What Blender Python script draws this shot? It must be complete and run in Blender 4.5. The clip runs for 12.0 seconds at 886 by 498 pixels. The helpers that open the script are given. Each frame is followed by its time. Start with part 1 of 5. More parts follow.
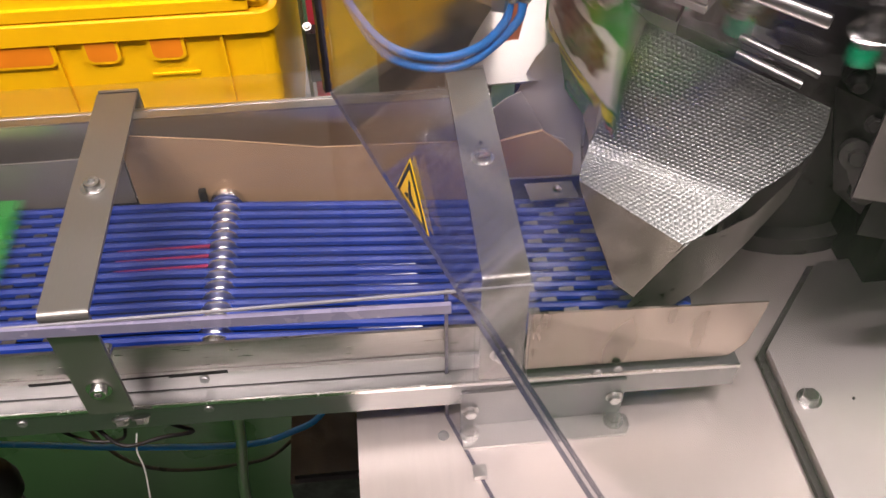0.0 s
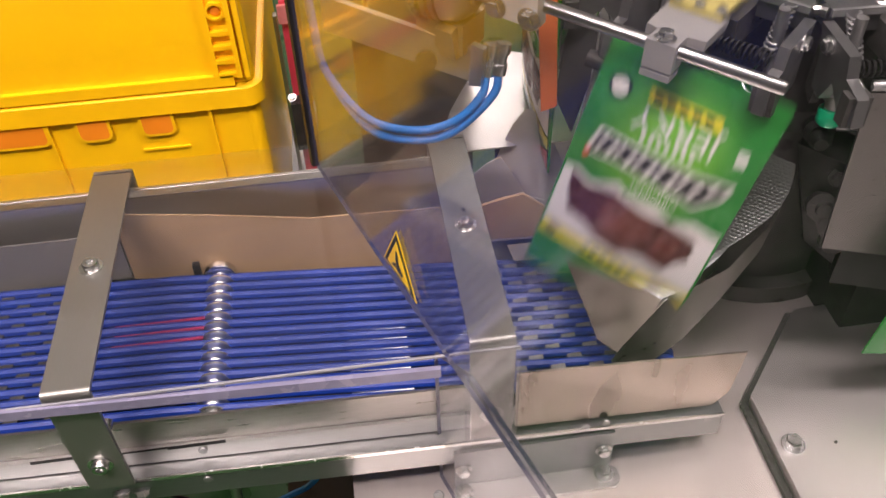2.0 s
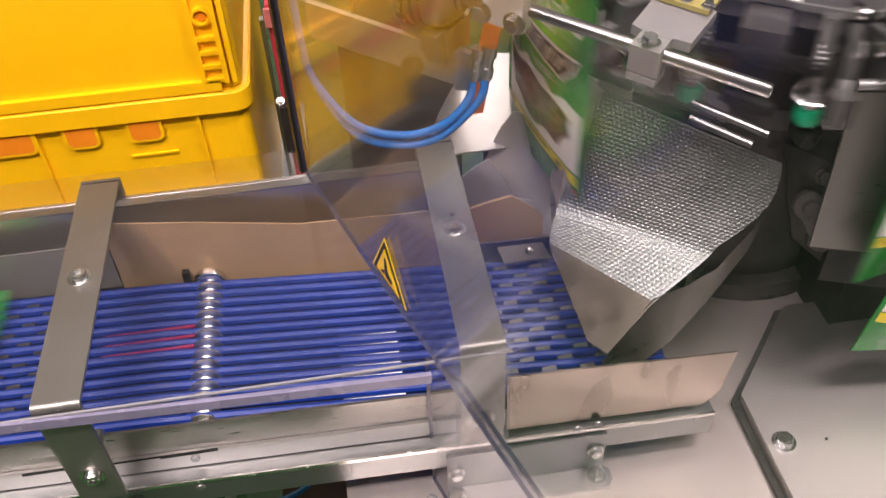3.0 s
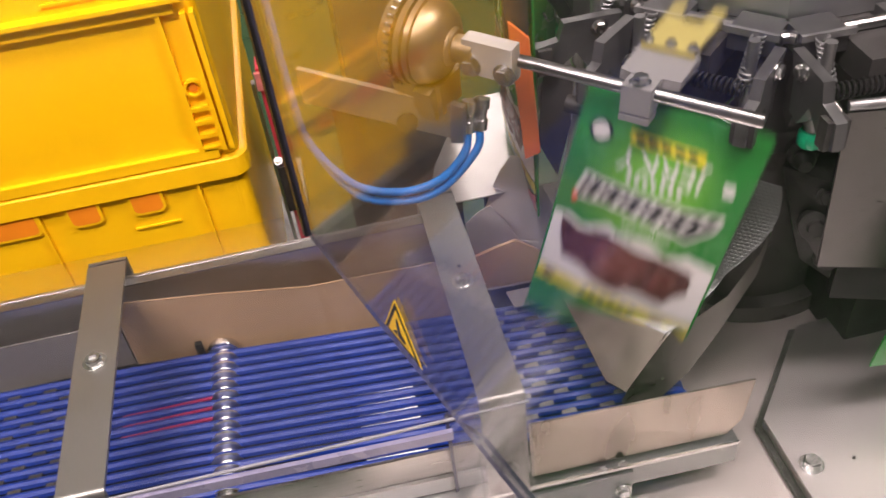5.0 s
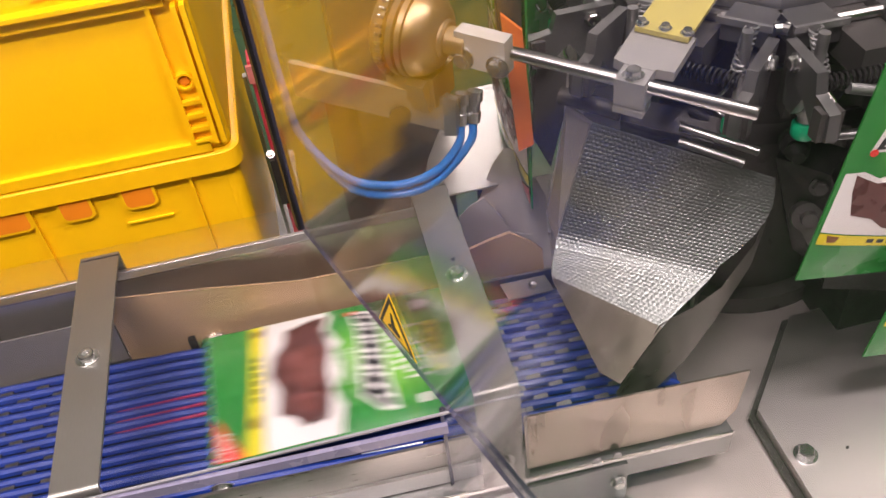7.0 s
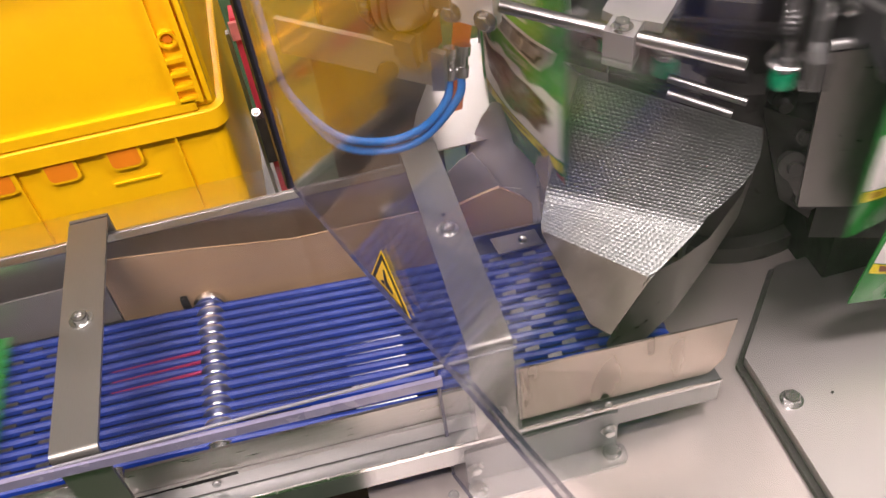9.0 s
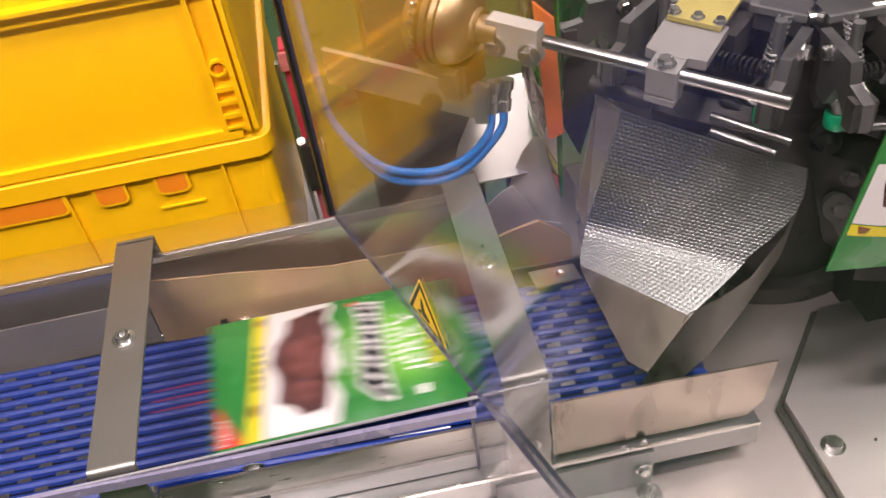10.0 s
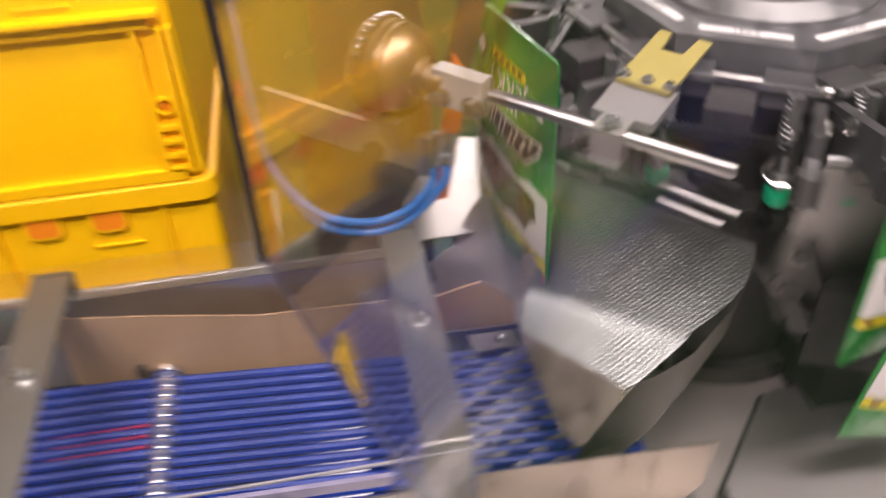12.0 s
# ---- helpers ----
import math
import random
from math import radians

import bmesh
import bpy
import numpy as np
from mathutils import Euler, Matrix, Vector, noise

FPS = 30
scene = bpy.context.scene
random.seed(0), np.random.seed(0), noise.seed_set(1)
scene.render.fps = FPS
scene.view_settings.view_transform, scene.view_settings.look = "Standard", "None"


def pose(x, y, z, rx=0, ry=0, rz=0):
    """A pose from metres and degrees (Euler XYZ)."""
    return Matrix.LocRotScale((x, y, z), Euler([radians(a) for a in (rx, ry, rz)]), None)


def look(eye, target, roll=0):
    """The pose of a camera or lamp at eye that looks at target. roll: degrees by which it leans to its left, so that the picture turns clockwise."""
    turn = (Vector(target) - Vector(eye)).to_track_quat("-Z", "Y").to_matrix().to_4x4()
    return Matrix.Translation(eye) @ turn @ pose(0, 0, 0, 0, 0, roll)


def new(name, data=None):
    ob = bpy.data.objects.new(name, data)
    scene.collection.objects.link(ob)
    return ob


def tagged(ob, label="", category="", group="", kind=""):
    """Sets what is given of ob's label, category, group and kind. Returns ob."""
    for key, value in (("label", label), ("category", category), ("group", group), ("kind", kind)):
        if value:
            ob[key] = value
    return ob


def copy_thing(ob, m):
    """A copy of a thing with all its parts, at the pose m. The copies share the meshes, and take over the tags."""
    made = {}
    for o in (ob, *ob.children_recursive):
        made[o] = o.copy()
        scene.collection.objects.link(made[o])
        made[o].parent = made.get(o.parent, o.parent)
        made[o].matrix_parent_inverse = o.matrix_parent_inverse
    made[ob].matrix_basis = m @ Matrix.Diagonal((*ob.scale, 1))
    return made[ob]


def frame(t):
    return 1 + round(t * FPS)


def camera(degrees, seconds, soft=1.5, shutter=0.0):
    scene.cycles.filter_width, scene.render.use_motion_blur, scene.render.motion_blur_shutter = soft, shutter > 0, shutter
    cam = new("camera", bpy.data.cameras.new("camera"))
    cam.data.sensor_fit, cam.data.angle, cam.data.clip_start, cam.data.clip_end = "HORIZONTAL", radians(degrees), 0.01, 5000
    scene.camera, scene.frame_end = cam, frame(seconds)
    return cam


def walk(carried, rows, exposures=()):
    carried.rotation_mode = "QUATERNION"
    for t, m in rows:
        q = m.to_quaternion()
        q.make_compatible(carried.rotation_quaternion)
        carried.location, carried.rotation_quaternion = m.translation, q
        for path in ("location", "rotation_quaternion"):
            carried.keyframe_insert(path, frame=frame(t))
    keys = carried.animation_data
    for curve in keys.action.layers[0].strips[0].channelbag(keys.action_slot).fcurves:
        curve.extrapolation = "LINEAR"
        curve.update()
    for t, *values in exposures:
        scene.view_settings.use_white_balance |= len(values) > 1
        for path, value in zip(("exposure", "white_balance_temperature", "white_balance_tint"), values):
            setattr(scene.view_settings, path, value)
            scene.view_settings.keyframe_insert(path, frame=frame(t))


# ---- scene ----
cam = camera(54.1, 12.0, shutter=0.55)
PATH = [
    (0, (0.209, -0.346, 0.4), (0.342, 1.016, -1.058), -0.5),
    (0.5, (0.211, -0.345, 0.394), (0.343, 1.003, -1.078), -0.9),
    (1, (0.211, -0.349, 0.397), (0.371, 0.972, -1.096), -0.3),
    (1.5, (0.212, -0.35, 0.411), (0.336, 1.039, -1.023), -2.1),
    (2, (0.21, -0.355, 0.424), (0.379, 1.086, -0.953), -1.9),
    (2.5, (0.209, -0.353, 0.426), (0.395, 1.088, -0.949), -1.6),
    (2.7, (0.212, -0.352, 0.428), (0.391, 1.08, -0.957), -2.1),
    (4.3, (0.216, -0.35, 0.431), (0.422, 1.114, -0.916), -3.4),
    (4.5, (0.215, -0.346, 0.433), (0.432, 1.127, -0.902), -3.6),
    (5, (0.214, -0.342, 0.442), (0.399, 1.14, -0.888), -7.4),
    (5.5, (0.214, -0.343, 0.443), (0.356, 1.146, -0.885), -9.0),
    (6, (0.213, -0.341, 0.443), (0.384, 1.133, -0.897), -8.3),
    (6.5, (0.214, -0.341, 0.443), (0.391, 1.13, -0.901), -8.0),
    (7, (0.214, -0.34, 0.442), (0.41, 1.126, -0.904), -7.4),
    (9, (0.21, -0.341, 0.444), (0.415, 1.05, -0.978), -7.9),
    (9.5, (0.212, -0.341, 0.445), (0.397, 1.092, -0.939), -8.3),
    (10, (0.21, -0.345, 0.445), (0.344, 1.117, -0.913), -8.4),
    (10.5, (0.211, -0.347, 0.444), (0.314, 1.141, -0.888), -8.5),
    (11, (0.215, -0.345, 0.442), (0.334, 1.156, -0.874), -6.8),
    (11.5, (0.216, -0.343, 0.44), (0.361, 1.176, -0.853), -5.9),
    (11.8, (0.216, -0.341, 0.438), (0.416, 1.185, -0.839), -6.1),
    (11.9, (0.217, -0.341, 0.436), (0.420, 1.187, -0.838), -5.8),
    (12, (0.235, -0.334, 0.417), (0.467, 1.215, -0.827), -2.6),
]
walk(cam, [(t, look(eye, target, roll)) for t, eye, target, roll in PATH])

# ---- light: closed hall with ceiling luminaires ----
world = bpy.data.worlds.new("hall_air")
scene.world = world
world.use_nodes = True
world.node_tree.nodes["Background"].inputs[0].default_value = (0.9, 0.95, 1.0, 1)
world.node_tree.nodes["Background"].inputs[1].default_value = 0.25
scene.view_settings.exposure = 0.0
LAMPS = [(-0.45, -0.80, 1.9, 1.2, 0.25, 66), (1.05, -0.25, 1.9, 1.2, 0.25, 40), (-0.9, 3.9, 1.9, 1.2, 0.25, 24), (1.0, 3.9, 1.9, 1.2, 0.25, 24), (0.70, 2.75, 1.9, 0.30, 0.25, 6)]


# ---- materials ----
def mat(name, color, rough=0.5, metal=0.0, var=0.12, scale=40.0, bump=0.0, bscale=200.0, stretch=None, coat=0.0, spots=0.0, trans=0.0):
    m = bpy.data.materials.new(name)
    m.use_nodes = True
    nt = m.node_tree
    b = nt.nodes["Principled BSDF"]
    tc = nt.nodes.new("ShaderNodeTexCoord")
    mp = nt.nodes.new("ShaderNodeMapping")
    mp.inputs["Scale"].default_value = stretch or (1, 1, 1)
    nt.links.new(tc.outputs["Object"], mp.inputs[0])
    n1 = nt.nodes.new("ShaderNodeTexNoise")
    n1.inputs["Scale"].default_value, n1.inputs["Detail"].default_value = scale, 6
    nt.links.new(mp.outputs[0], n1.inputs["Vector"])
    n2 = nt.nodes.new("ShaderNodeTexNoise")
    n2.inputs["Scale"].default_value, n2.inputs["Detail"].default_value = 7.0, 3
    nt.links.new(tc.outputs["Object"], n2.inputs["Vector"])
    add = nt.nodes.new("ShaderNodeMath")
    add.operation = "ADD"
    nt.links.new(n1.outputs[0], add.inputs[0])
    nt.links.new(n2.outputs[0], add.inputs[1])
    ramp = nt.nodes.new("ShaderNodeMapRange")
    ramp.inputs[1].default_value, ramp.inputs[2].default_value = 0.6, 1.4
    ramp.inputs[3].default_value, ramp.inputs[4].default_value = 1 - var, 1 + var
    nt.links.new(add.outputs[0], ramp.inputs[0])
    mul = nt.nodes.new("ShaderNodeMix")
    mul.data_type, mul.blend_type = "RGBA", "MULTIPLY"
    mul.inputs[0].default_value = 1.0
    mul.inputs[6].default_value = (*color, 1)
    nt.links.new(ramp.outputs[0], mul.inputs[7])
    nt.links.new(mul.outputs[2], b.inputs["Base Color"])
    rr = nt.nodes.new("ShaderNodeMapRange")
    rr.inputs[1].default_value, rr.inputs[2].default_value = 0.3, 0.7
    rr.inputs[3].default_value, rr.inputs[4].default_value = max(0.02, rough * (1 - 1.5 * var)), min(1, rough * (1 + 1.5 * var))
    nt.links.new(n1.outputs[0], rr.inputs[0])
    nt.links.new(rr.outputs[0], b.inputs["Roughness"])
    b.inputs["Metallic"].default_value = metal
    b.inputs["Coat Weight"].default_value = coat
    b.inputs["Transmission Weight"].default_value = trans
    if bump:
        n3 = nt.nodes.new("ShaderNodeTexNoise")
        n3.inputs["Scale"].default_value, n3.inputs["Detail"].default_value = bscale, 4
        nt.links.new(mp.outputs[0], n3.inputs["Vector"])
        bp = nt.nodes.new("ShaderNodeBump")
        bp.inputs["Strength"].default_value, bp.inputs["Distance"].default_value = bump, 0.001
        nt.links.new(n3.outputs[0], bp.inputs["Height"])
        nt.links.new(bp.outputs[0], b.inputs["Normal"])
    return m


def clear_sheet(name, tint, power=3.6):
    """Polycarbonate: see-through, with the gloss of its angle."""
    m = bpy.data.materials.new(name)
    m.use_nodes = True
    nt = m.node_tree
    nt.nodes.remove(nt.nodes["Principled BSDF"])
    out = nt.nodes["Material Output"]
    tr = nt.nodes.new("ShaderNodeBsdfTransparent")
    tr.inputs[0].default_value = (*tint, 1)
    gl = nt.nodes.new("ShaderNodeBsdfGlossy")
    gl.inputs["Roughness"].default_value = 0.09
    lw = nt.nodes.new("ShaderNodeLayerWeight")
    lw.inputs[0].default_value = 0.5
    pw = nt.nodes.new("ShaderNodeMath")
    pw.operation, pw.inputs[1].default_value = "POWER", power
    nt.links.new(lw.outputs["Facing"], pw.inputs[0])
    fr = nt.nodes.new("ShaderNodeMath")
    fr.operation, fr.inputs[1].default_value, fr.inputs[2].default_value = "MULTIPLY_ADD", 0.94, 0.024
    nt.links.new(pw.outputs[0], fr.inputs[0])
    nz = nt.nodes.new("ShaderNodeTexNoise")
    nz.inputs["Scale"].default_value, nz.inputs["Detail"].default_value = 9, 8
    df = nt.nodes.new("ShaderNodeBsdfDiffuse")
    df.inputs[0].default_value = (0.8, 0.8, 0.85, 1)
    rng = nt.nodes.new("ShaderNodeMapRange")
    rng.inputs[1].default_value, rng.inputs[2].default_value = 0.45, 0.8
    rng.inputs[3].default_value, rng.inputs[4].default_value = 0.002, 0.014
    nt.links.new(nz.outputs[0], rng.inputs[0])
    haze = nt.nodes.new("ShaderNodeMixShader")
    nt.links.new(rng.outputs[0], haze.inputs[0])
    nt.links.new(tr.outputs[0], haze.inputs[1])
    nt.links.new(df.outputs[0], haze.inputs[2])
    mx = nt.nodes.new("ShaderNodeMixShader")
    nt.links.new(fr.outputs[0], mx.inputs[0])
    nt.links.new(haze.outputs[0], mx.inputs[1])
    nt.links.new(gl.outputs[0], mx.inputs[2])
    nt.links.new(mx.outputs[0], out.inputs[0])
    return m


def dimpled_steel(name, tone, deep, rough, var):
    m = mat(name, tone, rough, 1.0, var, 30)
    nt = m.node_tree
    uv = nt.nodes.new("ShaderNodeTexCoord")
    mp = nt.nodes.new("ShaderNodeMapping")
    mp.inputs["Scale"].default_value = (250, 330, 1)
    mp.inputs["Rotation"].default_value = (0, 0, 0.0)
    mp.inputs["Location"].default_value = (50, 50, 0)
    nt.links.new(uv.outputs["UV"], mp.inputs[0])
    sep = nt.nodes.new("ShaderNodeSeparateXYZ")
    nt.links.new(mp.outputs[0], sep.inputs[0])

    def op(kind, a, b=None):
        n = nt.nodes.new("ShaderNodeMath")
        n.operation = kind
        for i, v in enumerate((a, b)):
            if v is None:
                continue
            if isinstance(v, (int, float)):
                n.inputs[i].default_value = v
            else:
                nt.links.new(v, n.inputs[i])
        return n.outputs[0]

    # staggered rows of rounded cells
    row = op("FLOOR", sep.outputs[1])
    across = op("FRACT", op("ADD", sep.outputs[0], op("MULTIPLY", op("MODULO", row, 2.0), 0.5)))
    along = op("FRACT", sep.outputs[1])
    h = op("MULTIPLY", op("SINE", op("MULTIPLY", across, math.pi)), op("SINE", op("MULTIPLY", along, math.pi)))
    bp = nt.nodes.new("ShaderNodeBump")
    bp.inputs["Strength"].default_value, bp.inputs["Distance"].default_value = deep, 0.0007
    nt.links.new(h, bp.inputs["Height"])
    nt.links.new(bp.outputs[0], nt.nodes["Principled BSDF"].inputs["Normal"])
    return m


def emit(name, color, strength):
    m = bpy.data.materials.new(name)
    m.use_nodes = True
    b = m.node_tree.nodes["Principled BSDF"]
    b.inputs["Emission Color"].default_value, b.inputs["Emission Strength"].default_value = (*color, 1), strength
    return m


STEEL = mat("brushed_steel", (0.50, 0.49, 0.48), 0.33, 1.0, 0.10, 90, 0.15, 300, (1, 14, 14))
STEEL_Y = mat("brushed_steel_across", (0.68, 0.66, 0.64), 0.34, 1.0, 0.10, 90, 0.15, 300, (14, 1, 14))
STRAP = mat("satin_steel", (0.31, 0.305, 0.287), 0.42, 0.9, 0.08, 120, 0.1, 400, (14, 1, 14))
PLATE = mat("table_steel", (0.80, 0.735, 0.70), 0.36, 0.82, 0.045, 22, 0.12, 250, (8, 1, 1))
COVERP = mat("cover_plate_steel", (0.68, 0.65, 0.635), 0.42, 1.0, 0.05, 60, 0.15, 300, (14, 1, 14))
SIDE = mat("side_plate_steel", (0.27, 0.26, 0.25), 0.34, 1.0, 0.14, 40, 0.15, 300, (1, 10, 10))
DULL = mat("dull_cast_alloy", (0.34, 0.34, 0.34), 0.45, 0.85, 0.2, 60, 0.3, 250)
DULL2 = mat("rail_steel", (0.26, 0.265, 0.27), 0.36, 0.95, 0.08, 60, 0.15, 250, (1, 10, 10))
DARK = mat("dark_oiled_steel", (0.058, 0.055, 0.053), 0.42, 0.15, 0.3, 50, 0.3, 200)
BLACK = mat("black_rubber", (0.010, 0.0095, 0.0095), 0.5, 0, 0.2, 60, 0.2, 300)
for m_ in (DARK, BLACK):
    m_.node_tree.nodes["Principled BSDF"].inputs["Specular IOR Level"].default_value = 0.22
CHROME = mat("polished_rod_steel", (0.34, 0.335, 0.33), 0.30, 1.0, 0.05, 200, 0.05, 500, (14, 14, 1))
BOLT = mat("zinc_bolt", (0.66, 0.66, 0.65), 0.24, 1.0, 0.12, 150, 0.2, 500)
CORD = mat("blue_urethane_cord", (0.003, 0.029, 0.245), 0.48, 0, 0.12, 60, 0.2, 400)
RED_GLEAM = mat("red_belt_gleam", (0.30, 0.02, 0.08), 0.4, 0, 0.2, 60)
CRATE = mat("yellow_polypropylene", (0.96, 0.54, 0.003), 0.38, 0, 0.06, 12, 0.25, 500)
# shade inside the crate's openings, put into an orange base colour
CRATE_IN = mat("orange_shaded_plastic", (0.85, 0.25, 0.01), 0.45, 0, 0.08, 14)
FLOOR = mat("green_floor_paint", (0.024, 0.082, 0.020), 0.30, 0, 0.10, 6, 0.1, 80)
WALLM = mat("hall_wall_paint", (0.36, 0.35, 0.34), 0.6, 0, 0.08, 5, 0.1, 60)
CLEAR = clear_sheet("clear_polycarbonate", (0.955, 0.955, 0.965))
CLEAR_LOW = clear_sheet("clear_coated_polycarbonate", (0.955, 0.955, 0.965), 7.0)
EDGE = mat("polycarbonate_cut_edge", (0.22, 0.21, 0.31), 0.25, 0, 0.15, 60)
LINE = mat("clear_bead", (0.26, 0.26, 0.29), 0.2, 0, 0.1, 60)
ROLL = mat("bright_roller_steel", (0.85, 0.85, 0.84), 0.32, 1.0, 0.04, 200)
GREY = mat("grey_machined_steel", (0.17, 0.17, 0.17), 0.38, 0.8, 0.15, 60, 0.2, 250)
EDGE_D = mat("polycarbonate_dark_edge", (0.05, 0.05, 0.085), 0.2, 0, 0.2, 60)
GASKET = BLACK
HOSE = mat("blue_air_hose", (0.02, 0.20, 0.62), 0.25, 0, 0.08, 80)
STICK_Y = mat("warning_yellow", (0.93, 0.60, 0.01), 0.4, 0, 0.05, 30)
STICK_K = mat("warning_black", (0.012, 0.012, 0.012), 0.4, 0, 0.1, 30)
GREENCAP = mat("green_cap_plastic", (0.0, 0.36, 0.16), 0.35, 0, 0.1, 60)
YTONGUE = mat("yellow_nylon", (0.40, 0.34, 0.10), 0.45, 0, 0.08, 40, 0.2, 300)
ORANGE = mat("orange_silicone", (0.72, 0.17, 0.04), 0.5, 0, 0.12, 60, 0.2, 300)
WHITE = mat("white_plastic", (0.88, 0.87, 0.84), 0.35, 0, 0.05, 20)
RED = mat("red_painted_steel", (0.68, 0.05, 0.09), 0.4, 0, 0.12, 30)
TAN = mat("tan_board", (0.47, 0.33, 0.21), 0.55, 0, 0.1, 20, 0.2, 200)
B_GREEN = mat("pouch_green_film", (0.024, 0.225, 0.038), 0.26, 0, 0.16, 20, 0.35, 40, coat=0.4)


def printed_glow(m, colour):
    """A lime glow printed round the title, over the green film."""
    nt = m.node_tree
    b = nt.nodes["Principled BSDF"]
    base = b.inputs["Base Color"].links[0].from_socket
    tc = nt.nodes.new("ShaderNodeTexCoord")
    mp = nt.nodes.new("ShaderNodeMapping")
    mp.inputs["Location"].default_value = (0, 0, -0.56)
    mp.inputs["Scale"].default_value = (17.0, 0.0, 14.0)
    nt.links.new(tc.outputs["Object"], mp.inputs[0])
    ln = nt.nodes.new("ShaderNodeVectorMath")
    ln.operation = "LENGTH"
    nt.links.new(mp.outputs[0], ln.inputs[0])
    rg = nt.nodes.new("ShaderNodeMapRange")
    rg.interpolation_type = "SMOOTHSTEP"
    rg.inputs[1].default_value, rg.inputs[2].default_value = 0.15, 1.0
    rg.inputs[3].default_value, rg.inputs[4].default_value = 1.0, 0.0
    nt.links.new(ln.outputs["Value"], rg.inputs[0])
    mx = nt.nodes.new("ShaderNodeMix")
    mx.data_type = "RGBA"
    nt.links.new(rg.outputs[0], mx.inputs[0])
    nt.links.new(base, mx.inputs[6])
    mx.inputs[7].default_value = (*colour, 1)
    nt.links.new(mx.outputs[2], b.inputs["Base Color"])


printed_glow(B_GREEN, (0.20, 0.54, 0.05))
B_WHITE = mat("pouch_white_film", (0.78, 0.76, 0.74), 0.3, 0, 0.08, 20, 0.35, 40, coat=0.4)
B_MEAT = mat("pouch_printed_meat", (0.095, 0.03, 0.028), 0.35, 0, 0.6, 90, 0.4, 60, coat=0.3)
B_MEAT2 = mat("pouch_printed_slice", (0.16, 0.05, 0.042), 0.35, 0, 0.6, 110, 0.4, 60, coat=0.3)
B_YELLOW = mat("pouch_yellow_film", (0.80, 0.68, 0.02), 0.3, 0, 0.1, 20, coat=0.4)
B_RED = mat("pouch_red_film", (0.72, 0.03, 0.02), 0.3, 0, 0.1, 20, coat=0.4)
B_BLACK = mat("pouch_black_print", (0.015, 0.015, 0.018), 0.3, 0, 0.1, 20, coat=0.4)
B_BROWN = mat("pouch_brown_print", (0.20, 0.07, 0.01), 0.35, 0, 0.2, 40, coat=0.3)
DIMPLE = dimpled_steel("dimpled_steel", (0.205, 0.218, 0.212), 0.34, 0.39, 0.06)
# toe: worn tone, darkened further for the dark machine it mirrors
TOE = dimpled_steel("worn_darkened_steel", (0.095, 0.084, 0.071), 0.08, 0.40, 0.20)
SCUFF = mat("scuffed_side_steel", (0.30, 0.275, 0.255), 0.42, 0.35, 0.25, 25, 0.2, 250)
CHEEK = mat("scuffed_cheek_steel", (0.27, 0.255, 0.24), 0.36, 1.0, 0.2, 30, 0.2, 250, (1, 6, 6))
LAMPM = emit("luminaire_diffuser", (1.0, 0.97, 0.92), 9.0)
LABELW = mat("white_label_strip", (0.75, 0.75, 0.74), 0.5, 0, 0.06, 60)
INK = mat("grey_label_ink", (0.08, 0.08, 0.09), 0.6)


# ---- mesh helpers ----
def part(name, bm, material, parent=None, label="", m=None, smooth=False, bevel=0.0):
    me = bpy.data.meshes.new(name)
    if bevel:
        bmesh.ops.bevel(bm, geom=[e for e in bm.edges if len(e.link_faces) == 2 and e.calc_face_angle(0) > 0.6], offset=bevel, segments=2, affect="EDGES", profile=0.6)
    bmesh.ops.recalc_face_normals(bm, faces=bm.faces)
    if smooth:
        for f in bm.faces:
            f.smooth = True
    bm.to_mesh(me)
    bm.free()
    for one in material if isinstance(material, (list, tuple)) else [material]:
        me.materials.append(one)
    if smooth:
        me.set_sharp_from_angle(angle=radians(40))
    ob = new(name, me)
    if parent:
        ob.parent = parent
    if m is not None:
        ob.matrix_basis = m
    if label:
        ob["label"] = label
    return ob


def thing(name, label, category, m=None, group="", kind=""):
    ob = new(name)
    ob.empty_display_size = 0.02
    if m is not None:
        ob.matrix_basis = m
    return tagged(ob, label, category, group, kind)


def bm_box(x0, y0, z0, x1, y1, z1, bm=None):
    bm = bm or bmesh.new()
    v = [bm.verts.new(p) for p in ((x0, y0, z0), (x1, y0, z0), (x1, y1, z0), (x0, y1, z0), (x0, y0, z1), (x1, y0, z1), (x1, y1, z1), (x0, y1, z1))]
    for q in ((0, 3, 2, 1), (4, 5, 6, 7), (0, 1, 5, 4), (1, 2, 6, 5), (2, 3, 7, 6), (3, 0, 4, 7)):
        bm.faces.new([v[i] for i in q])
    return bm


def frame_axes(a, b):
    d = (Vector(b) - Vector(a)).normalized()
    u = d.cross(Vector((0, 0, 1)))
    u = Vector((1, 0, 0)) if u.length < 1e-4 else u.normalized()
    return d, u, d.cross(u)


def bm_cyl(a, b, r, n=20, r2=None, bm=None):
    """A round bar from a to b, capped, radius r to r2."""
    bm = bm or bmesh.new()
    d, u, w = frame_axes(a, b)
    r2 = r if r2 is None else r2
    rings = [[bm.verts.new(Vector(p) + rr * (math.cos(i * math.tau / n) * u + math.sin(i * math.tau / n) * w)) for i in range(n)] for p, rr in ((a, r), (b, r2))]
    for i in range(n):
        bm.faces.new((rings[0][i], rings[0][(i + 1) % n], rings[1][(i + 1) % n], rings[1][i]))
    bm.faces.new(rings[0][::-1])
    bm.faces.new(rings[1])
    return bm


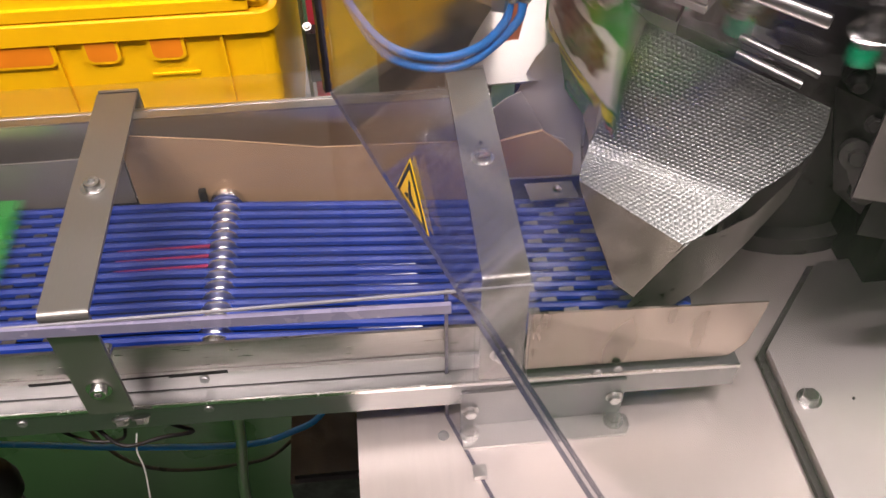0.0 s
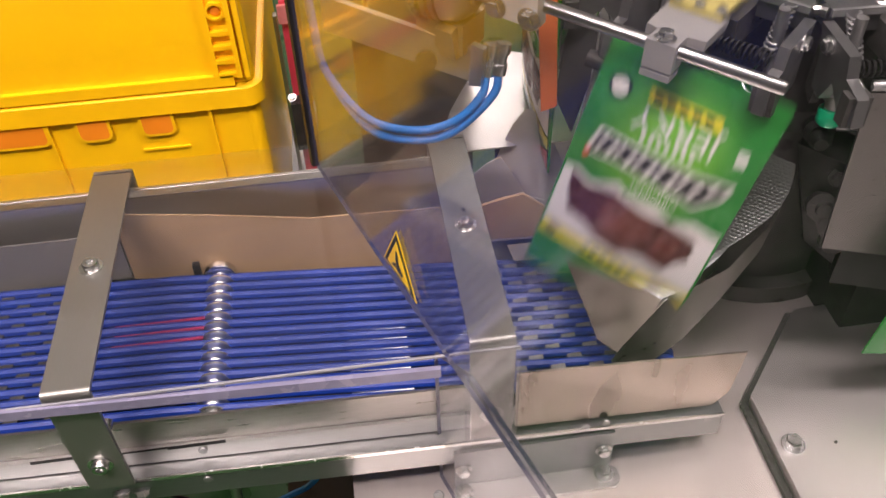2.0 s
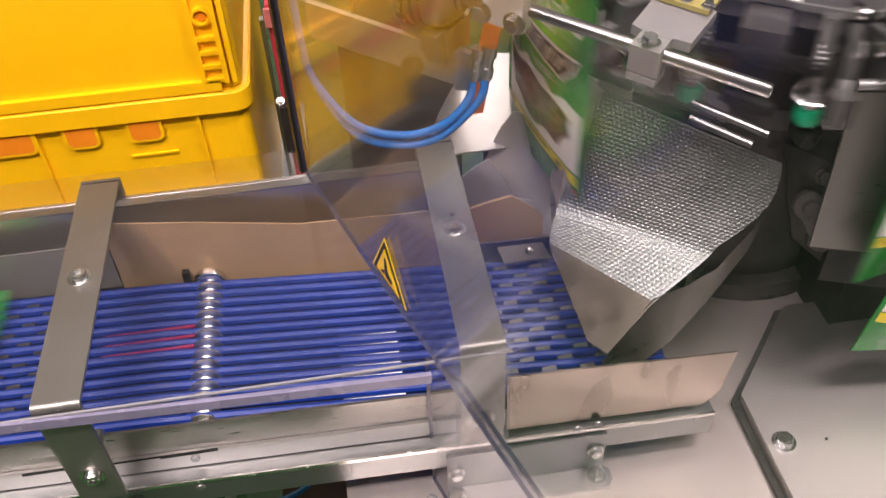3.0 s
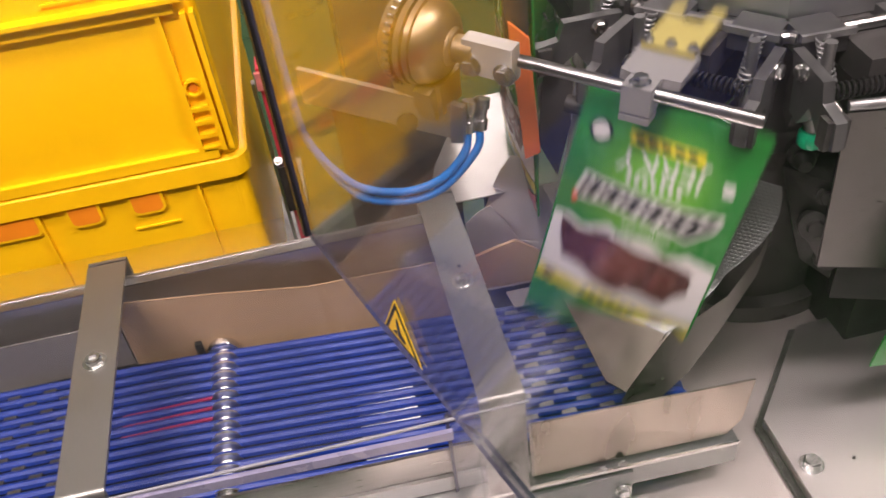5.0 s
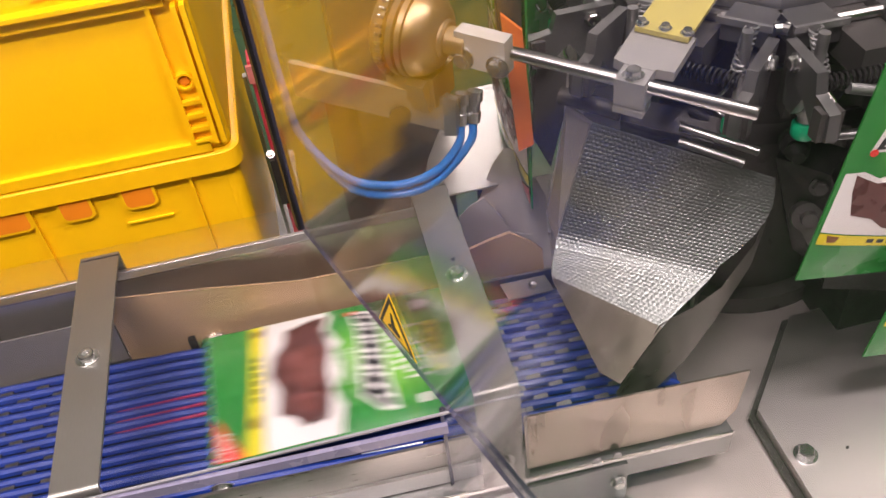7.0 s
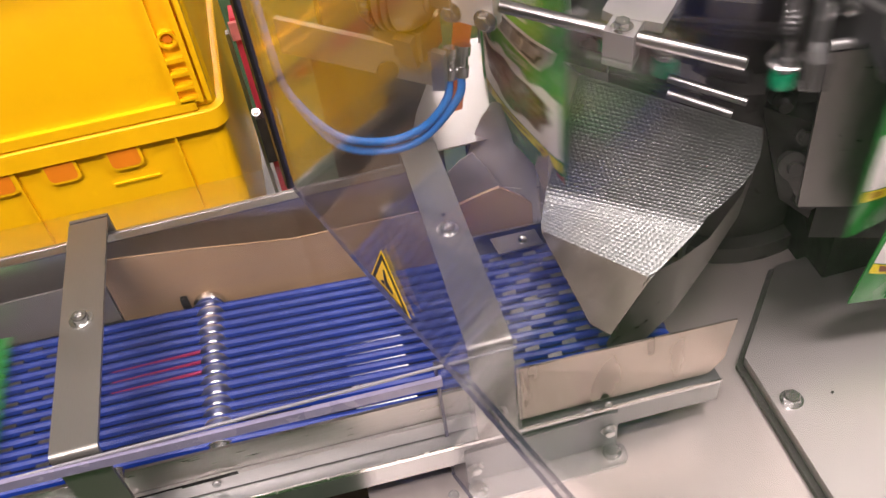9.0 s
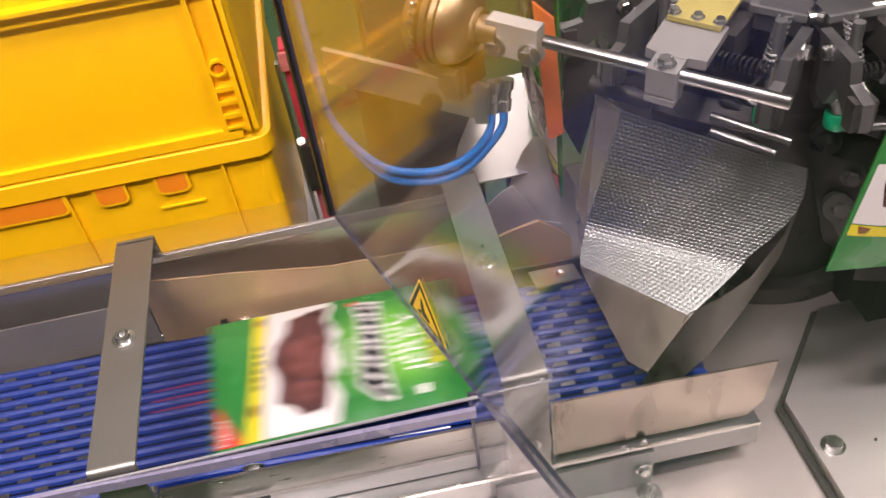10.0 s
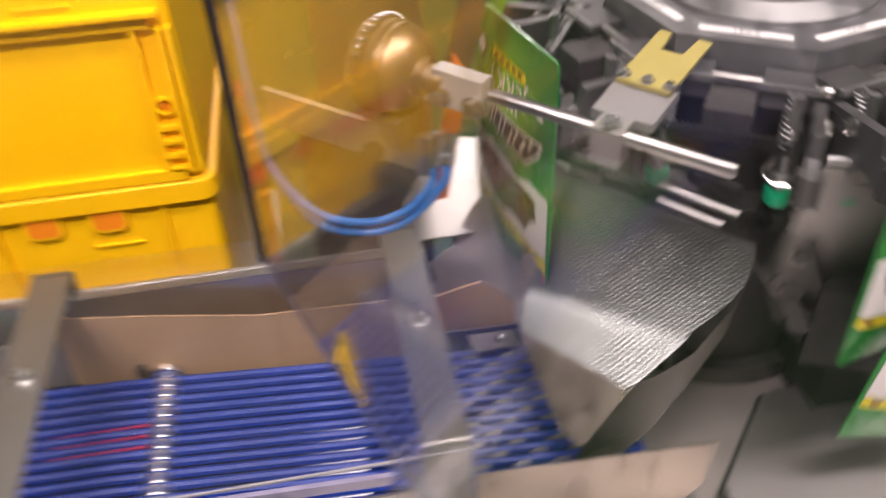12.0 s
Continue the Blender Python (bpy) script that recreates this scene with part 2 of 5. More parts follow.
def bm_lathe(a, b, prof, n=28, bm=None):
    """Turned about the axis a-b: prof is (way along in metres, radius)."""
    bm = bm or bmesh.new()
    d, u, w = frame_axes(a, b)
    rings = [[bm.verts.new(Vector(a) + h * d + r * (math.cos(i * math.tau / n) * u + math.sin(i * math.tau / n) * w)) for i in range(n)] for h, r in prof]
    for p, q in zip(rings, rings[1:]):
        for i in range(n):
            bm.faces.new((p[i], p[(i + 1) % n], q[(i + 1) % n], q[i]))
    bm.faces.new(rings[0][::-1])
    bm.faces.new(rings[-1])
    return bm


def bm_tube(points, r, n=10, bm=None, smooth=6):
    """A bent tube through points (Catmull-Rom)."""
    bm = bm or bmesh.new()
    P = [Vector(p) for p in points]
    P = [2 * P[0] - P[1]] + P + [2 * P[-1] - P[-2]]
    path = []
    for i in range(1, len(P) - 2):
        for k in range(smooth):
            t = k / smooth
            path.append(0.5 * (2 * P[i] + (P[i + 1] - P[i - 1]) * t + (2 * P[i - 1] - 5 * P[i] + 4 * P[i + 1] - P[i + 2]) * t * t + (3 * P[i] - P[i - 1] - 3 * P[i + 1] + P[i + 2]) * t ** 3))
    path.append(P[-2])
    up, rings = None, []
    for i, p in enumerate(path):
        d = (path[min(i + 1, len(path) - 1)] - path[max(i - 1, 0)]).normalized()
        if up is None:
            up = d.orthogonal().normalized()
        up = (up - up.dot(d) * d).normalized()
        s = d.cross(up)
        rings.append([bm.verts.new(p + r * (math.cos(j * math.tau / n) * up + math.sin(j * math.tau / n) * s)) for j in range(n)])
    for p, q in zip(rings, rings[1:]):
        for j in range(n):
            bm.faces.new((p[j], p[(j + 1) % n], q[(j + 1) % n], q[j]))
    bm.faces.new(rings[0][::-1])
    bm.faces.new(rings[-1])
    return bm


def bm_slab(points, thick, bm=None):
    """A flat sheet: a polygon in space, thickened along its normal."""
    bm = bm or bmesh.new()
    P = [Vector(p) for p in points]
    n = Vector((0, 0, 0))
    for a, b in zip(P, P[1:] + P[:1]):
        n += (a - P[0]).cross(b - P[0])
    n.normalize()
    lo = [bm.verts.new(p - n * thick / 2) for p in P]
    hi = [bm.verts.new(p + n * thick / 2) for p in P]
    bm.faces.new(lo[::-1])
    bm.faces.new(hi)
    for i in range(len(P)):
        j = (i + 1) % len(P)
        bm.faces.new((lo[i], lo[j], hi[j], hi[i]))
    return bm


def bm_hex(center, normal, r, h, bm=None, washer=True):
    c, n = Vector(center), Vector(normal).normalized()
    bm = bm or bmesh.new()
    if washer:
        bm_cyl(c, c + n * h * 0.25, r * 1.35, 20, bm=bm)
    bm_cyl(c + n * h * 0.25, c + n * h * 0.85, r, 6, bm=bm)
    bm_cyl(c + n * h * 0.85, c + n * h, r, 6, r * 0.86, bm=bm)
    return bm


def hex_bolt(center, normal, r, h, parent, name="bolt"):
    return part(name, bm_hex(center, normal, r, h), BOLT, parent)


def socket_bolt(center, normal, r, h, parent, name="bolt"):
    c, n = Vector(center), Vector(normal).normalized()
    bm = bm_cyl(c, c + n * h * 0.2, r * 1.5, 22)
    bm_lathe(c + n * h * 0.2, c + n, [(0, r), (h * 0.6, r), (h * 0.75, r * 0.9), (h * 0.75, r * 0.5), (h * 0.3, r * 0.48), (h * 0.3, 0.0001)], 18, bm=bm)
    return part(name, bm, BOLT, parent, smooth=True)


# ---- the hall ----
FZ = -1.02
part("floor", bm_box(-5, -4, FZ - 0.1, 5, 5, FZ), FLOOR)
tagged(bpy.data.objects["floor"], "green painted factory floor", "floor", kind="structure")
for nm, b in (("wall_north", (-5, 5, FZ, 5, 5.1, 2.4)), ("wall_south", (-5, -4.1, FZ, 5, -4, 2.4)), ("wall_west", (-5.1, -4, FZ, -5, 5, 2.4)), ("wall_east", (5, -4, FZ, 5.1, 5, 2.4))):
    tagged(part(nm, bm_box(*b), WALLM), "plain light grey painted hall wall", "wall", kind="structure")
CEIL = mat("white_ceiling_paint", (0.78, 0.77, 0.75), 0.7, 0, 0.05, 5)
tagged(part("ceiling", bm_box(-5, -4, 2.4, 5, 5, 2.5), CEIL), "plain light hall ceiling", "ceiling", kind="structure")
for x, y, z, sx, sy, watts in LAMPS:
    lum = thing("ceiling_light", "long white ceiling luminaire hanging over the line", "lamp", pose(x, y, z), "ceiling luminaires")
    part("housing", bm_box(-sx / 2, -sy / 2, 0.02, sx / 2, sy / 2, 0.07), WHITE, lum, bevel=0.005)
    part("diffuser", bm_box(-sx / 2 + 0.01, -sy / 2 + 0.01, 0.005, sx / 2 - 0.01, sy / 2 - 0.01, 0.018), LAMPM, lum)
    part("hanger", bm_cyl((0, 0, 0.07), (0, 0, 2.4 - z), 0.006, 8), DULL, lum)
    ld = bpy.data.lights.new("luminaire_light", "AREA")
    ld.shape, ld.size, ld.size_y, ld.energy, ld.color = "RECTANGLE", sx, sy, watts, (1.0, 0.83, 0.805)
    new("luminaire_light", ld).matrix_basis = pose(x, y, z - 0.01)
    # added fill: light sent upwards so the steel mirrors a brighter ceiling
    lu = ld.copy()
    lu.energy = watts * 0.5
    new("ceiling_fill_light", lu).matrix_basis = pose(x, y, z + 0.09, 180)

# ---- machine table ----
TZ = -0.196
table = thing("machine_table", "brushed stainless steel machine table with a bolted raised plate", "table")
part("tabletop", bm_box(0.176, -0.75, TZ - 0.004, 1.25, 0.34, TZ), PLATE, table, bevel=0.001)
part("skirt", bm_box(0.176, -0.75, TZ - 0.10, 0.180, 0.34, TZ - 0.0045), STEEL, table)
part("base_cabinet", bm_box(0.3, -0.6, FZ, 1.2, 0.3, TZ - 0.105), STEEL_Y, table, bevel=0.004)
# small hole with its rim
part("hole_rim", bm_lathe((0.243, 0.011, TZ), (0.243, 0.011, TZ + 1), [(0, 0.0045), (0.0012, 0.0042), (0.0012, 0.003), (0.0004, 0.0028), (0.0004, 0.0001)], 16), DULL, table, smooth=True)
PZ = -0.186
raised = thing("raised_plate", "brushed stainless cover plate bolted flat to the machine table", "plate")
part("plate_body", bm_slab([(0.517, 0.055, PZ), (0.594, 0.143, PZ), (1.1, 0.16, PZ), (1.1, -0.5, PZ), (0.517, -0.5, PZ)], 0.012), COVERP, raised, bevel=0.001)
part("gap_seal", bm_slab([(0.511, 0.056, TZ + 0.003), (0.591, 0.148, TZ + 0.003), (1.106, 0.166, TZ + 0.003), (1.106, -0.506, TZ + 0.003), (0.511, -0.506, TZ + 0.003)], 0.005), DARK, raised)
hex_bolt((0.531, 0.003, PZ + 0.006), (0, 0, 1), 0.0072, 0.008, raised)
part("stud", bm_cyl((0.566, 0.0, PZ + 0.006), (0.566, 0, PZ + 0.0075), 0.0012, 8), DARK, raised)

# ---- conveyor ----
X0, X1 = -3.2, 0.446


def bz(x):
    """Height of the belt's upper side along the conveyor, which dips towards the chute."""
    return -0.0905 - 0.035 * (x - 0.19) if x > -0.4 else -0.0698


def cz(x):
    """Height of the cords' upper side: they dip under the chute."""
    return bz(x) - 0.055 * max(0.0, x - 0.05)


conv = thing("belt_conveyor", "stainless conveyor carrying blue round urethane belts", "conveyor")
NC, Y0, PITCH = 14, 0.0445, 0.0104
for i in range(NC):
    y = Y0 + i * PITCH
    top = [(X0, y, cz(X0) - 0.003), (-0.4, y, cz(-0.4) - 0.003), (0.0, y, cz(0) - 0.003), (0.05, y, cz(0.05) - 0.003), (X1 - 0.07, y, cz(X1 - 0.07) - 0.003), (X1 - 0.034, y, cz(X1 - 0.03) - 0.003), (X1 - 0.022, y, cz(X1) - 0.003)]
    c = Vector((X1 - 0.016, y, cz(X1) - 0.019))
    bend = [(c.x + 0.016 * math.sin(a), y, c.z + 0.016 * math.cos(a)) for a in (0.3, 0.6, 0.9, 1.2, 1.5, 1.8, 2.1, 2.4, 2.7)]
    part("belt_cord", bm_tube(top + bend + [(X1 - 0.03, y, cz(X1) - 0.0355), (X1 - 0.06, y, cz(X1) - 0.036), (0.2, y, cz(0.2) - 0.037), (X0, y, cz(X0) - 0.037)], 0.0038, 8, smooth=1), CORD, conv, smooth=True)
# red strips in the gaps stand in for red light on the belt
for y in (0.107, 0.118, 0.128):
    yy = Y0 + PITCH * (round((y - Y0) / PITCH) + 0.5)
    part("red_gleam_strip", bm_box(0.004, yy - 0.0013, cz(0.04) - 0.0040, 0.074, yy + 0.0013, cz(0.04) - 0.0022), RED_GLEAM, conv)
# cross pieces that carry the cords near the chute: grey combs
for k in range(8):
    x = 0.31 + k * 0.0155
    for j in range(NC - 1):
        if (k + j) % 2:
            y = Y0 + (j + 0.5) * PITCH
            part("belt_tie", bm_box(x, y - 0.0024, cz(x) - 0.0075, x + 0.0115, y + 0.0024, cz(x) - 0.0014), DULL, conv)
for k in range(10):
    x = -0.16 + k * 0.014
    for j in range(NC - 1):
        if (k + j) % 2:
            y = Y0 + (j + 0.5) * PITCH
            part("belt_tie", bm_box(x, y - 0.0024, cz(x) - 0.0075, x + 0.010, y + 0.0024, cz(x) - 0.0018), DARK, conv)
# rollers, grooved between the cords
for x, zz, in ((0.083, 0.0), (-0.55, 0), (-1.3, 0), (-2.2, 0)):
    prof, h = [(0, 0.006), (0.0046, 0.006), (0.0047, 0.0115)], 0.0122
    for i in range(NC):
        h = 0.0042 + i * PITCH + 0.002
        prof += [(h - 0.0006, 0.0125), (h + 0.0006, 0.0075), (h + 0.0068, 0.0075), (h + 0.0080, 0.0125)]
    prof += [(0.1472, 0.0125), (0.1473, 0.006), (0.155, 0.006)]
    part("roller", bm_lathe((x, 0.0368, bz(x) - 0.0105), (x, 1, bz(x) - 0.0105), prof, 20), ROLL, conv, "polished grooved steel roller", smooth=True)
    part("roller_bush", bm_lathe((x, 0.0372, bz(x) - 0.0085), (x, 1, bz(x) - 0.0085), [(0, 0.004), (0, 0.0100), (0.002, 0.0105), (0.0046, 0.0105), (0.0047, 0.005)], 24), BOLT, conv, smooth=True)
    part("roller_bush", bm_lathe((x, 0.1842, bz(x) - 0.0075), (x, 1, bz(x) - 0.0075), [(0, 0.004), (0, 0.0125), (0.002, 0.0135), (0.006, 0.0135), (0.0061, 0.012), (0.0074, 0.012)], 24), BOLT, conv, smooth=True)
part("end_pulley", bm_cyl((X1 - 0.016, 0.035, cz(X1) - 0.019), (X1 - 0.016, 0.19, cz(X1) - 0.019), 0.0125, 20), DARK, conv, smooth=True)
part("slider_bed", bm_box(X0, 0.04, -0.134, 0.40, 0.19, -0.130), DARK, conv)
for x0, x1 in ((0.185, 0.232),):
    part("bed_strip", bm_box(x0, 0.05, -0.1295, x1, 0.115, -0.1058), WHITE, conv, bevel=0.001)


def rail(name, x0, x1, y0, y1, za, zb, material, bevel=0.0006):
    """A long rail that keeps the conveyor's slope."""
    bm = bmesh.new()
    xs = [x0, max(x0 + 0.001, -0.4), 0.0, x1] if x0 < -0.4 else [x0, x1]
    rings = []
    for x in xs:
        d = bz(x) - bz(0.19)
        rings.append([bm.verts.new(p) for p in ((x, y0, za + d), (x, y1, za + d), (x, y1, zb + d), (x, y0, zb + d))])
    for p, q in zip(rings, rings[1:]):
        for i in range(4):
            bm.faces.new((p[i], p[(i + 1) % 4], q[(i + 1) % 4], q[i]))
    bm.faces.new(rings[0])
    bm.faces.new(rings[-1][::-1])
    return part(name, bm, material, conv, bevel=bevel)


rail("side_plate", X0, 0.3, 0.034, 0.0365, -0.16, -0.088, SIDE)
rail("side_plate", X0, 0.40, 0.194, 0.1965, -0.16, -0.094, STEEL)
rail("slot_strip", X0, 0.47, 0.0305, 0.0337, -0.134, -0.117, STEEL)
rail("lower_angle", X0, 0.472, 0.019, 0.0335, -0.163, -0.1355, DULL2)
rail("lower_lip", X0, 0.472, 0.0172, 0.0187, -0.1375, -0.1340, BOLT)
# dark slots in the strip, with their screws
for x, w0, h0 in ((-0.030, 0.018, 0.0030), (0.018, 0.032, 0.0018), (0.069, 0.021, 0.0034), (-0.3, 0.03, 0.003)):
    part("slot", bm_box(x - w0, 0.0298, bz(x) - 0.0280, x + w0, 0.0303, bz(x) - 0.0280 + h0), BLACK, conv)
for x, z in ((0.072, -0.1205), (0.072, -0.141), (-0.06, -0.139), (0.459, -0.150), (0.36, -0.139), (0.376, -0.137)):
    part("screw", bm_lathe((x, 0.0303 if z > -0.125 else 0.0188, z), (x, -1, z), [(0, 0.0036), (0.0012, 0.0032), (0.0012, 0.0016), (0.0004, 0.0001)], 14), DULL if z < -0.12 else DARK, conv, smooth=True)
# near guide plate at the chute and its folded end
gd = part("guide_plate", bm_slab([(0.305, 0.0235, -0.1322), (0.462, 0.0235, -0.1378), (0.473, 0.023, -0.122), (0.477, 0.022, -0.075), (0.305, 0.026, -0.071)], 0.0018), mat("guide_steel", (0.52, 0.455, 0.40), 0.36, 1.0, 0.30, 14, 0.15, 250, (3, 1, 1)), conv, "warm-toned stainless guide plate")
# mounting angle on the table
part("mount_angle", bm_slab([(0.257, 0.0172, -0.148), (0.384, 0.0172, -0.148), (0.384, 0.0172, TZ + 0.003), (0.257, 0.0172, TZ + 0.003)], 0.003), DULL2, conv)
part("mount_foot", bm_slab([(0.257, 0.0155, TZ + 0.002), (0.384, 0.0155, TZ + 0.002), (0.389, 0.012, TZ + 0.002), (0.389, 0.002, TZ + 0.002), (0.384, -0.004, TZ + 0.002), (0.257, -0.004, TZ + 0.002)], 0.003), STEEL, conv)
hex_bolt((0.377, 0.008, TZ + 0.0035), (0, 0, 1), 0.0058, 0.006, conv)
hex_bolt((0.263, 0.008, TZ + 0.0035), (0, 0, 1), 0.0058, 0.006, conv)
hex_bolt((0.376, 0.0156, -0.168), (0, -1, 0), 0.005, 0.006, conv)
hex_bolt((0.264, 0.0156, -0.170), (0, -1, 0), 0.005, 0.006, conv)
# conveyor legs under the left end
for x in (-0.9, -2.4):
    for y in (0.05, 0.18):
        part("leg", bm_box(x - 0.015, y - 0.015, FZ, x + 0.015, y + 0.015, -0.15), STEEL, conv)

# far guide and rear wall
# tan base colour stands in for warm reflections in the steel guide
WARM = mat("tan_tinted_guide", (0.54, 0.36, 0.20), 0.38, 0.25, 0.12, 20, 0.15, 200, (1, 6, 6))
part("rear_guide", bm_slab([(0.012, 0.192, -0.092), (0.012, 0.194, -0.022), (0.085, 0.194, -0.033), (0.165, 0.194, -0.048), (0.300, 0.194, -0.053), (0.300, 0.192, -0.125), (0.16, 0.192, -0.110)], 0.0016), WARM, conv, "tan rear guide plate")
part("rear_guide", bm_slab([(X0, 0.192, -0.088), (X0, 0.194, -0.040), (0.0105, 0.194, -0.043), (0.0105, 0.192, -0.090)], 0.0016), mat("worn_guide_steel", (0.26, 0.24, 0.22), 0.5, 0.4, 0.18, 20, 0.15, 200, (1, 6, 6)), conv, "worn steel rear guide plate")
SATIN = mat("satin_wall_steel", (0.74, 0.72, 0.70), 0.32, 1.0, 0.07, 60, 0.05, 250, (1, 10, 10))
part("rear_wall", bm_slab([(X0, 0.208, -0.16), (X0, 0.2165, -0.013), (0.292, 0.2165, -0.016), (0.292, 0.208, -0.16)], 0.002), SATIN, conv)
part("rear_fold", bm_slab([(X0, 0.2185, -0.0145), (X0, 0.207, -0.0155), (0.292, 0.207, -0.0185), (0.292, 0.2185, -0.0175)], 0.0016), STEEL, conv)
part("end_tab", bm_slab([(0.331, 0.190, -0.1015), (0.372, 0.190, -0.1025), (0.375, 0.172, -0.1045), (0.334, 0.172, -0.1045)], 0.0018), STEEL, conv)
part("tab_screw", bm_lathe((0.358, 0.181, -0.1025), (0.358, 0.17, -0.05), [(0, 0.0045), (0.002, 0.004), (0.002, 0.002), (0.0006, 0.0001)], 16), BOLT, conv, smooth=True)
part("photo_cell", bm_box(0.062, 0.186, -0.095, 0.0675, 0.1912, -0.080), BLACK, conv, bevel=0.001)


# ---- cover and its straps ----
def strap(x, label):
    s = thing("cover_strap", label, "strap", group="cover straps")
    w, t = 0.030, 0.003
    part("strap_top", bm_box(x, 0.003, -t, x + w, 0.217, 0), STRAP, s, bevel=0.0006)
    bm = bmesh.new()
    n = 6
    rows = []
    for i in range(n + 1):
        a = i / n * math.pi / 2
        rows.append([bm.verts.new((xx, 0.003 - (r * math.sin(a)), -0.004 + r * math.cos(a))) for xx in (x, x + w) for r in (0.004, 0.001)])
    for p, q in zip(rows, rows[1:]):
        bm.faces.new((p[0], p[2], q[2], q[0]))
        bm.faces.new((p[1], q[1], q[3], p[3]))
        bm.faces.new((p[0], q[0], q[1], p[1]))
        bm.faces.new((p[2], p[3], q[3], q[2]))
    part("strap_bend", bm, STRAP, s, smooth=True)
    part("strap_leg", bm_box(x, -0.001, -0.106, x + w, 0.002, -0.0042), STRAP, s, bevel=0.0005)
    part("rear_leg", bm_box(x, 0.2195, -0.10, x + w, 0.2225, -0.0005), STRAP, s, bevel=0.0005)
    socket_bolt((x + 0.015, 0.111, 0.0), (0, 0, 1), 0.0056, 0.0055, s)
    socket_bolt((x + 0.015, -0.001, -0.077), (0, -1, 0), 0.0056, 0.0055, s)
    part("stand_off", bm_cyl((x + 0.015, 0.0025, -0.077), (x + 0.015, 0.0338, -0.077), 0.004, 12), BOLT, s)
    return s


strap(0.0, "grey satin steel strap bent over the clear conveyor cover")
strap(0.267, "grey satin steel strap under the clear guard panel")
part("rivet", bm_cyl((0.283, 0.128, 0), (0.283, 0.128, 0.0006), 0.0016, 10), DARK, bpy.data.objects["cover_strap.001"])
cable = thing("cable_bundle", "black cable loops tied under the conveyor rail", "cable")
part("cable_loop", bm_tube([(-0.02, 0.03, -0.168), (0.0, 0.02, -0.182), (0.03, 0.022, -0.178), (0.05, 0.03, -0.186), (0.036, 0.03, -0.172), (0.045, 0.035, -0.165)], 0.0016, 8), BLACK, cable)
part("cable_loop", bm_tube([(-0.05, 0.035, -0.175), (-0.03, 0.03, -0.186), (-0.005, 0.03, -0.188), (0.0, 0.035, -0.175)], 0.0014, 8), BLACK, cable)
part("cable_tie", bm_tube([(0.012, 0.022, -0.17), (0.007, 0.02, -0.192), (0.006, 0.02, -0.218), (-0.001, 0.02, -0.264)], 0.0007, 6), WHITE, cable)
for x in (0.012, 0.026):
    hex_bolt((x, 0.0125, -0.133), (0, -0.6, -0.8), 0.005, 0.006, cable, "nut")

cover = thing("conveyor_cover", "clear polycarbonate cover sheet over the conveyor, scratched", "cover")


def clear_box(name, pts, thick, parent, edge=EDGE, sheet=CLEAR):
    """A clear sheet whose cut edges are tinted."""
    bm = bm_slab(pts, thick)
    bm.faces.ensure_lookup_table()
    for i, f in enumerate(bm.faces):
        f.material_index = 0 if i < 2 else 1
    return part(name, bm, [sheet, edge], parent)


clear_box("cover_sheet", [(X0 + 1.5, -0.0030, -0.0053), (0.2985, -0.0030, -0.0053), (0.2985, 0.235, -0.0053), (X0 + 1.5, 0.235, -0.0053)], 0.003, cover, CLEAR)
bm = bmesh.new()
rings = []
for x, zc in ((X0 + 1.5, -0.0075), (-0.02, -0.0078), (0.247, -0.0185)):
    rings.append([bm.verts.new(p) for p in ((x, -0.0068, zc - 0.0042), (x, -0.0034, zc - 0.0042), (x, -0.0034, zc + 0.0038), (x, -0.0068, zc + 0.0038))])
for p, q in zip(rings, rings[1:]):
    for i in range(4):
        bm.faces.new((p[i], p[(i + 1) % 4], q[(i + 1) % 4], q[i]))
bm.faces.new(rings[0])
bm.faces.new(rings[-1][::-1])
part("cover_lip", bm, EDGE, cover, "lavender-tinted cut front edge")
part("cover_bead", bm_box(X0 + 1.5, -0.0048, -0.0056, 0.2985, -0.0032, -0.0040), LINE, cover)
clear_box("cover_end", [(0.262, -0.0085, -0.0125), (0.2985, -0.0085, -0.0125), (0.2985, -0.0085, -0.105), (0.262, -0.0085, -0.105)], 0.003, cover, CLEAR)

# ---- guard door: clear panel set askew ----
DF, DD = Vector((0.178, 0.192, 0.006)), Vector((0.333, -0.943, 0)).normalized()
door = thing("guard_door", "clear polycarbonate machine guard panel with a black edge seal", "guard")
far, near = DF, DF + DD * 0.72
clear_box("panel", [far, near, near + Vector((0, 0, 0.62)), far + Vector((0, 0, 0.62))], 0.0028, door, EDGE_D)
nrm = Vector((DD.y, -DD.x, 0))
part("edge_seal", bm_slab([far - DD * 0.0005, far - DD * 0.006, far - DD * 0.006 + Vector((0, 0, 0.62)), far - DD * 0.0005 + Vector((0, 0, 0.62))], 0.008), GASKET, door)
part("top_rail", bm_slab([far + Vector((0, 0, 0.6205)), near + Vector((0, 0, 0.6205)), near + Vector((0, 0, 0.66)), far + Vector((0, 0, 0.66))], 0.02), STEEL, door)
lowp = thing("lower_guard", "small clear polycarbonate panel standing on the machine table", "guard")
L0 = Vector((0.2475, 0.0285, TZ + 0.001))
clear_box("panel", [L0, L0 + DD * 0.5, L0 + DD * 0.5 + Vector((0, 0, 0.185)), L0 + DD * 0.05 + Vector((0, 0, 0.185)), L0 + Vector((0, 0, 0.155))], 0.003, lowp, EDGE_D, CLEAR_LOW)
part("foot_clip", bm_box(0.262, -0.03, TZ + 0.0005, 0.272, -0.02, TZ + 0.006), STEEL, lowp)

# warning triangle on the door
side = nrm if nrm.x < 0 else -nrm
wc = DF + DD * 0.158 + Vector((0, 0, 0.030))
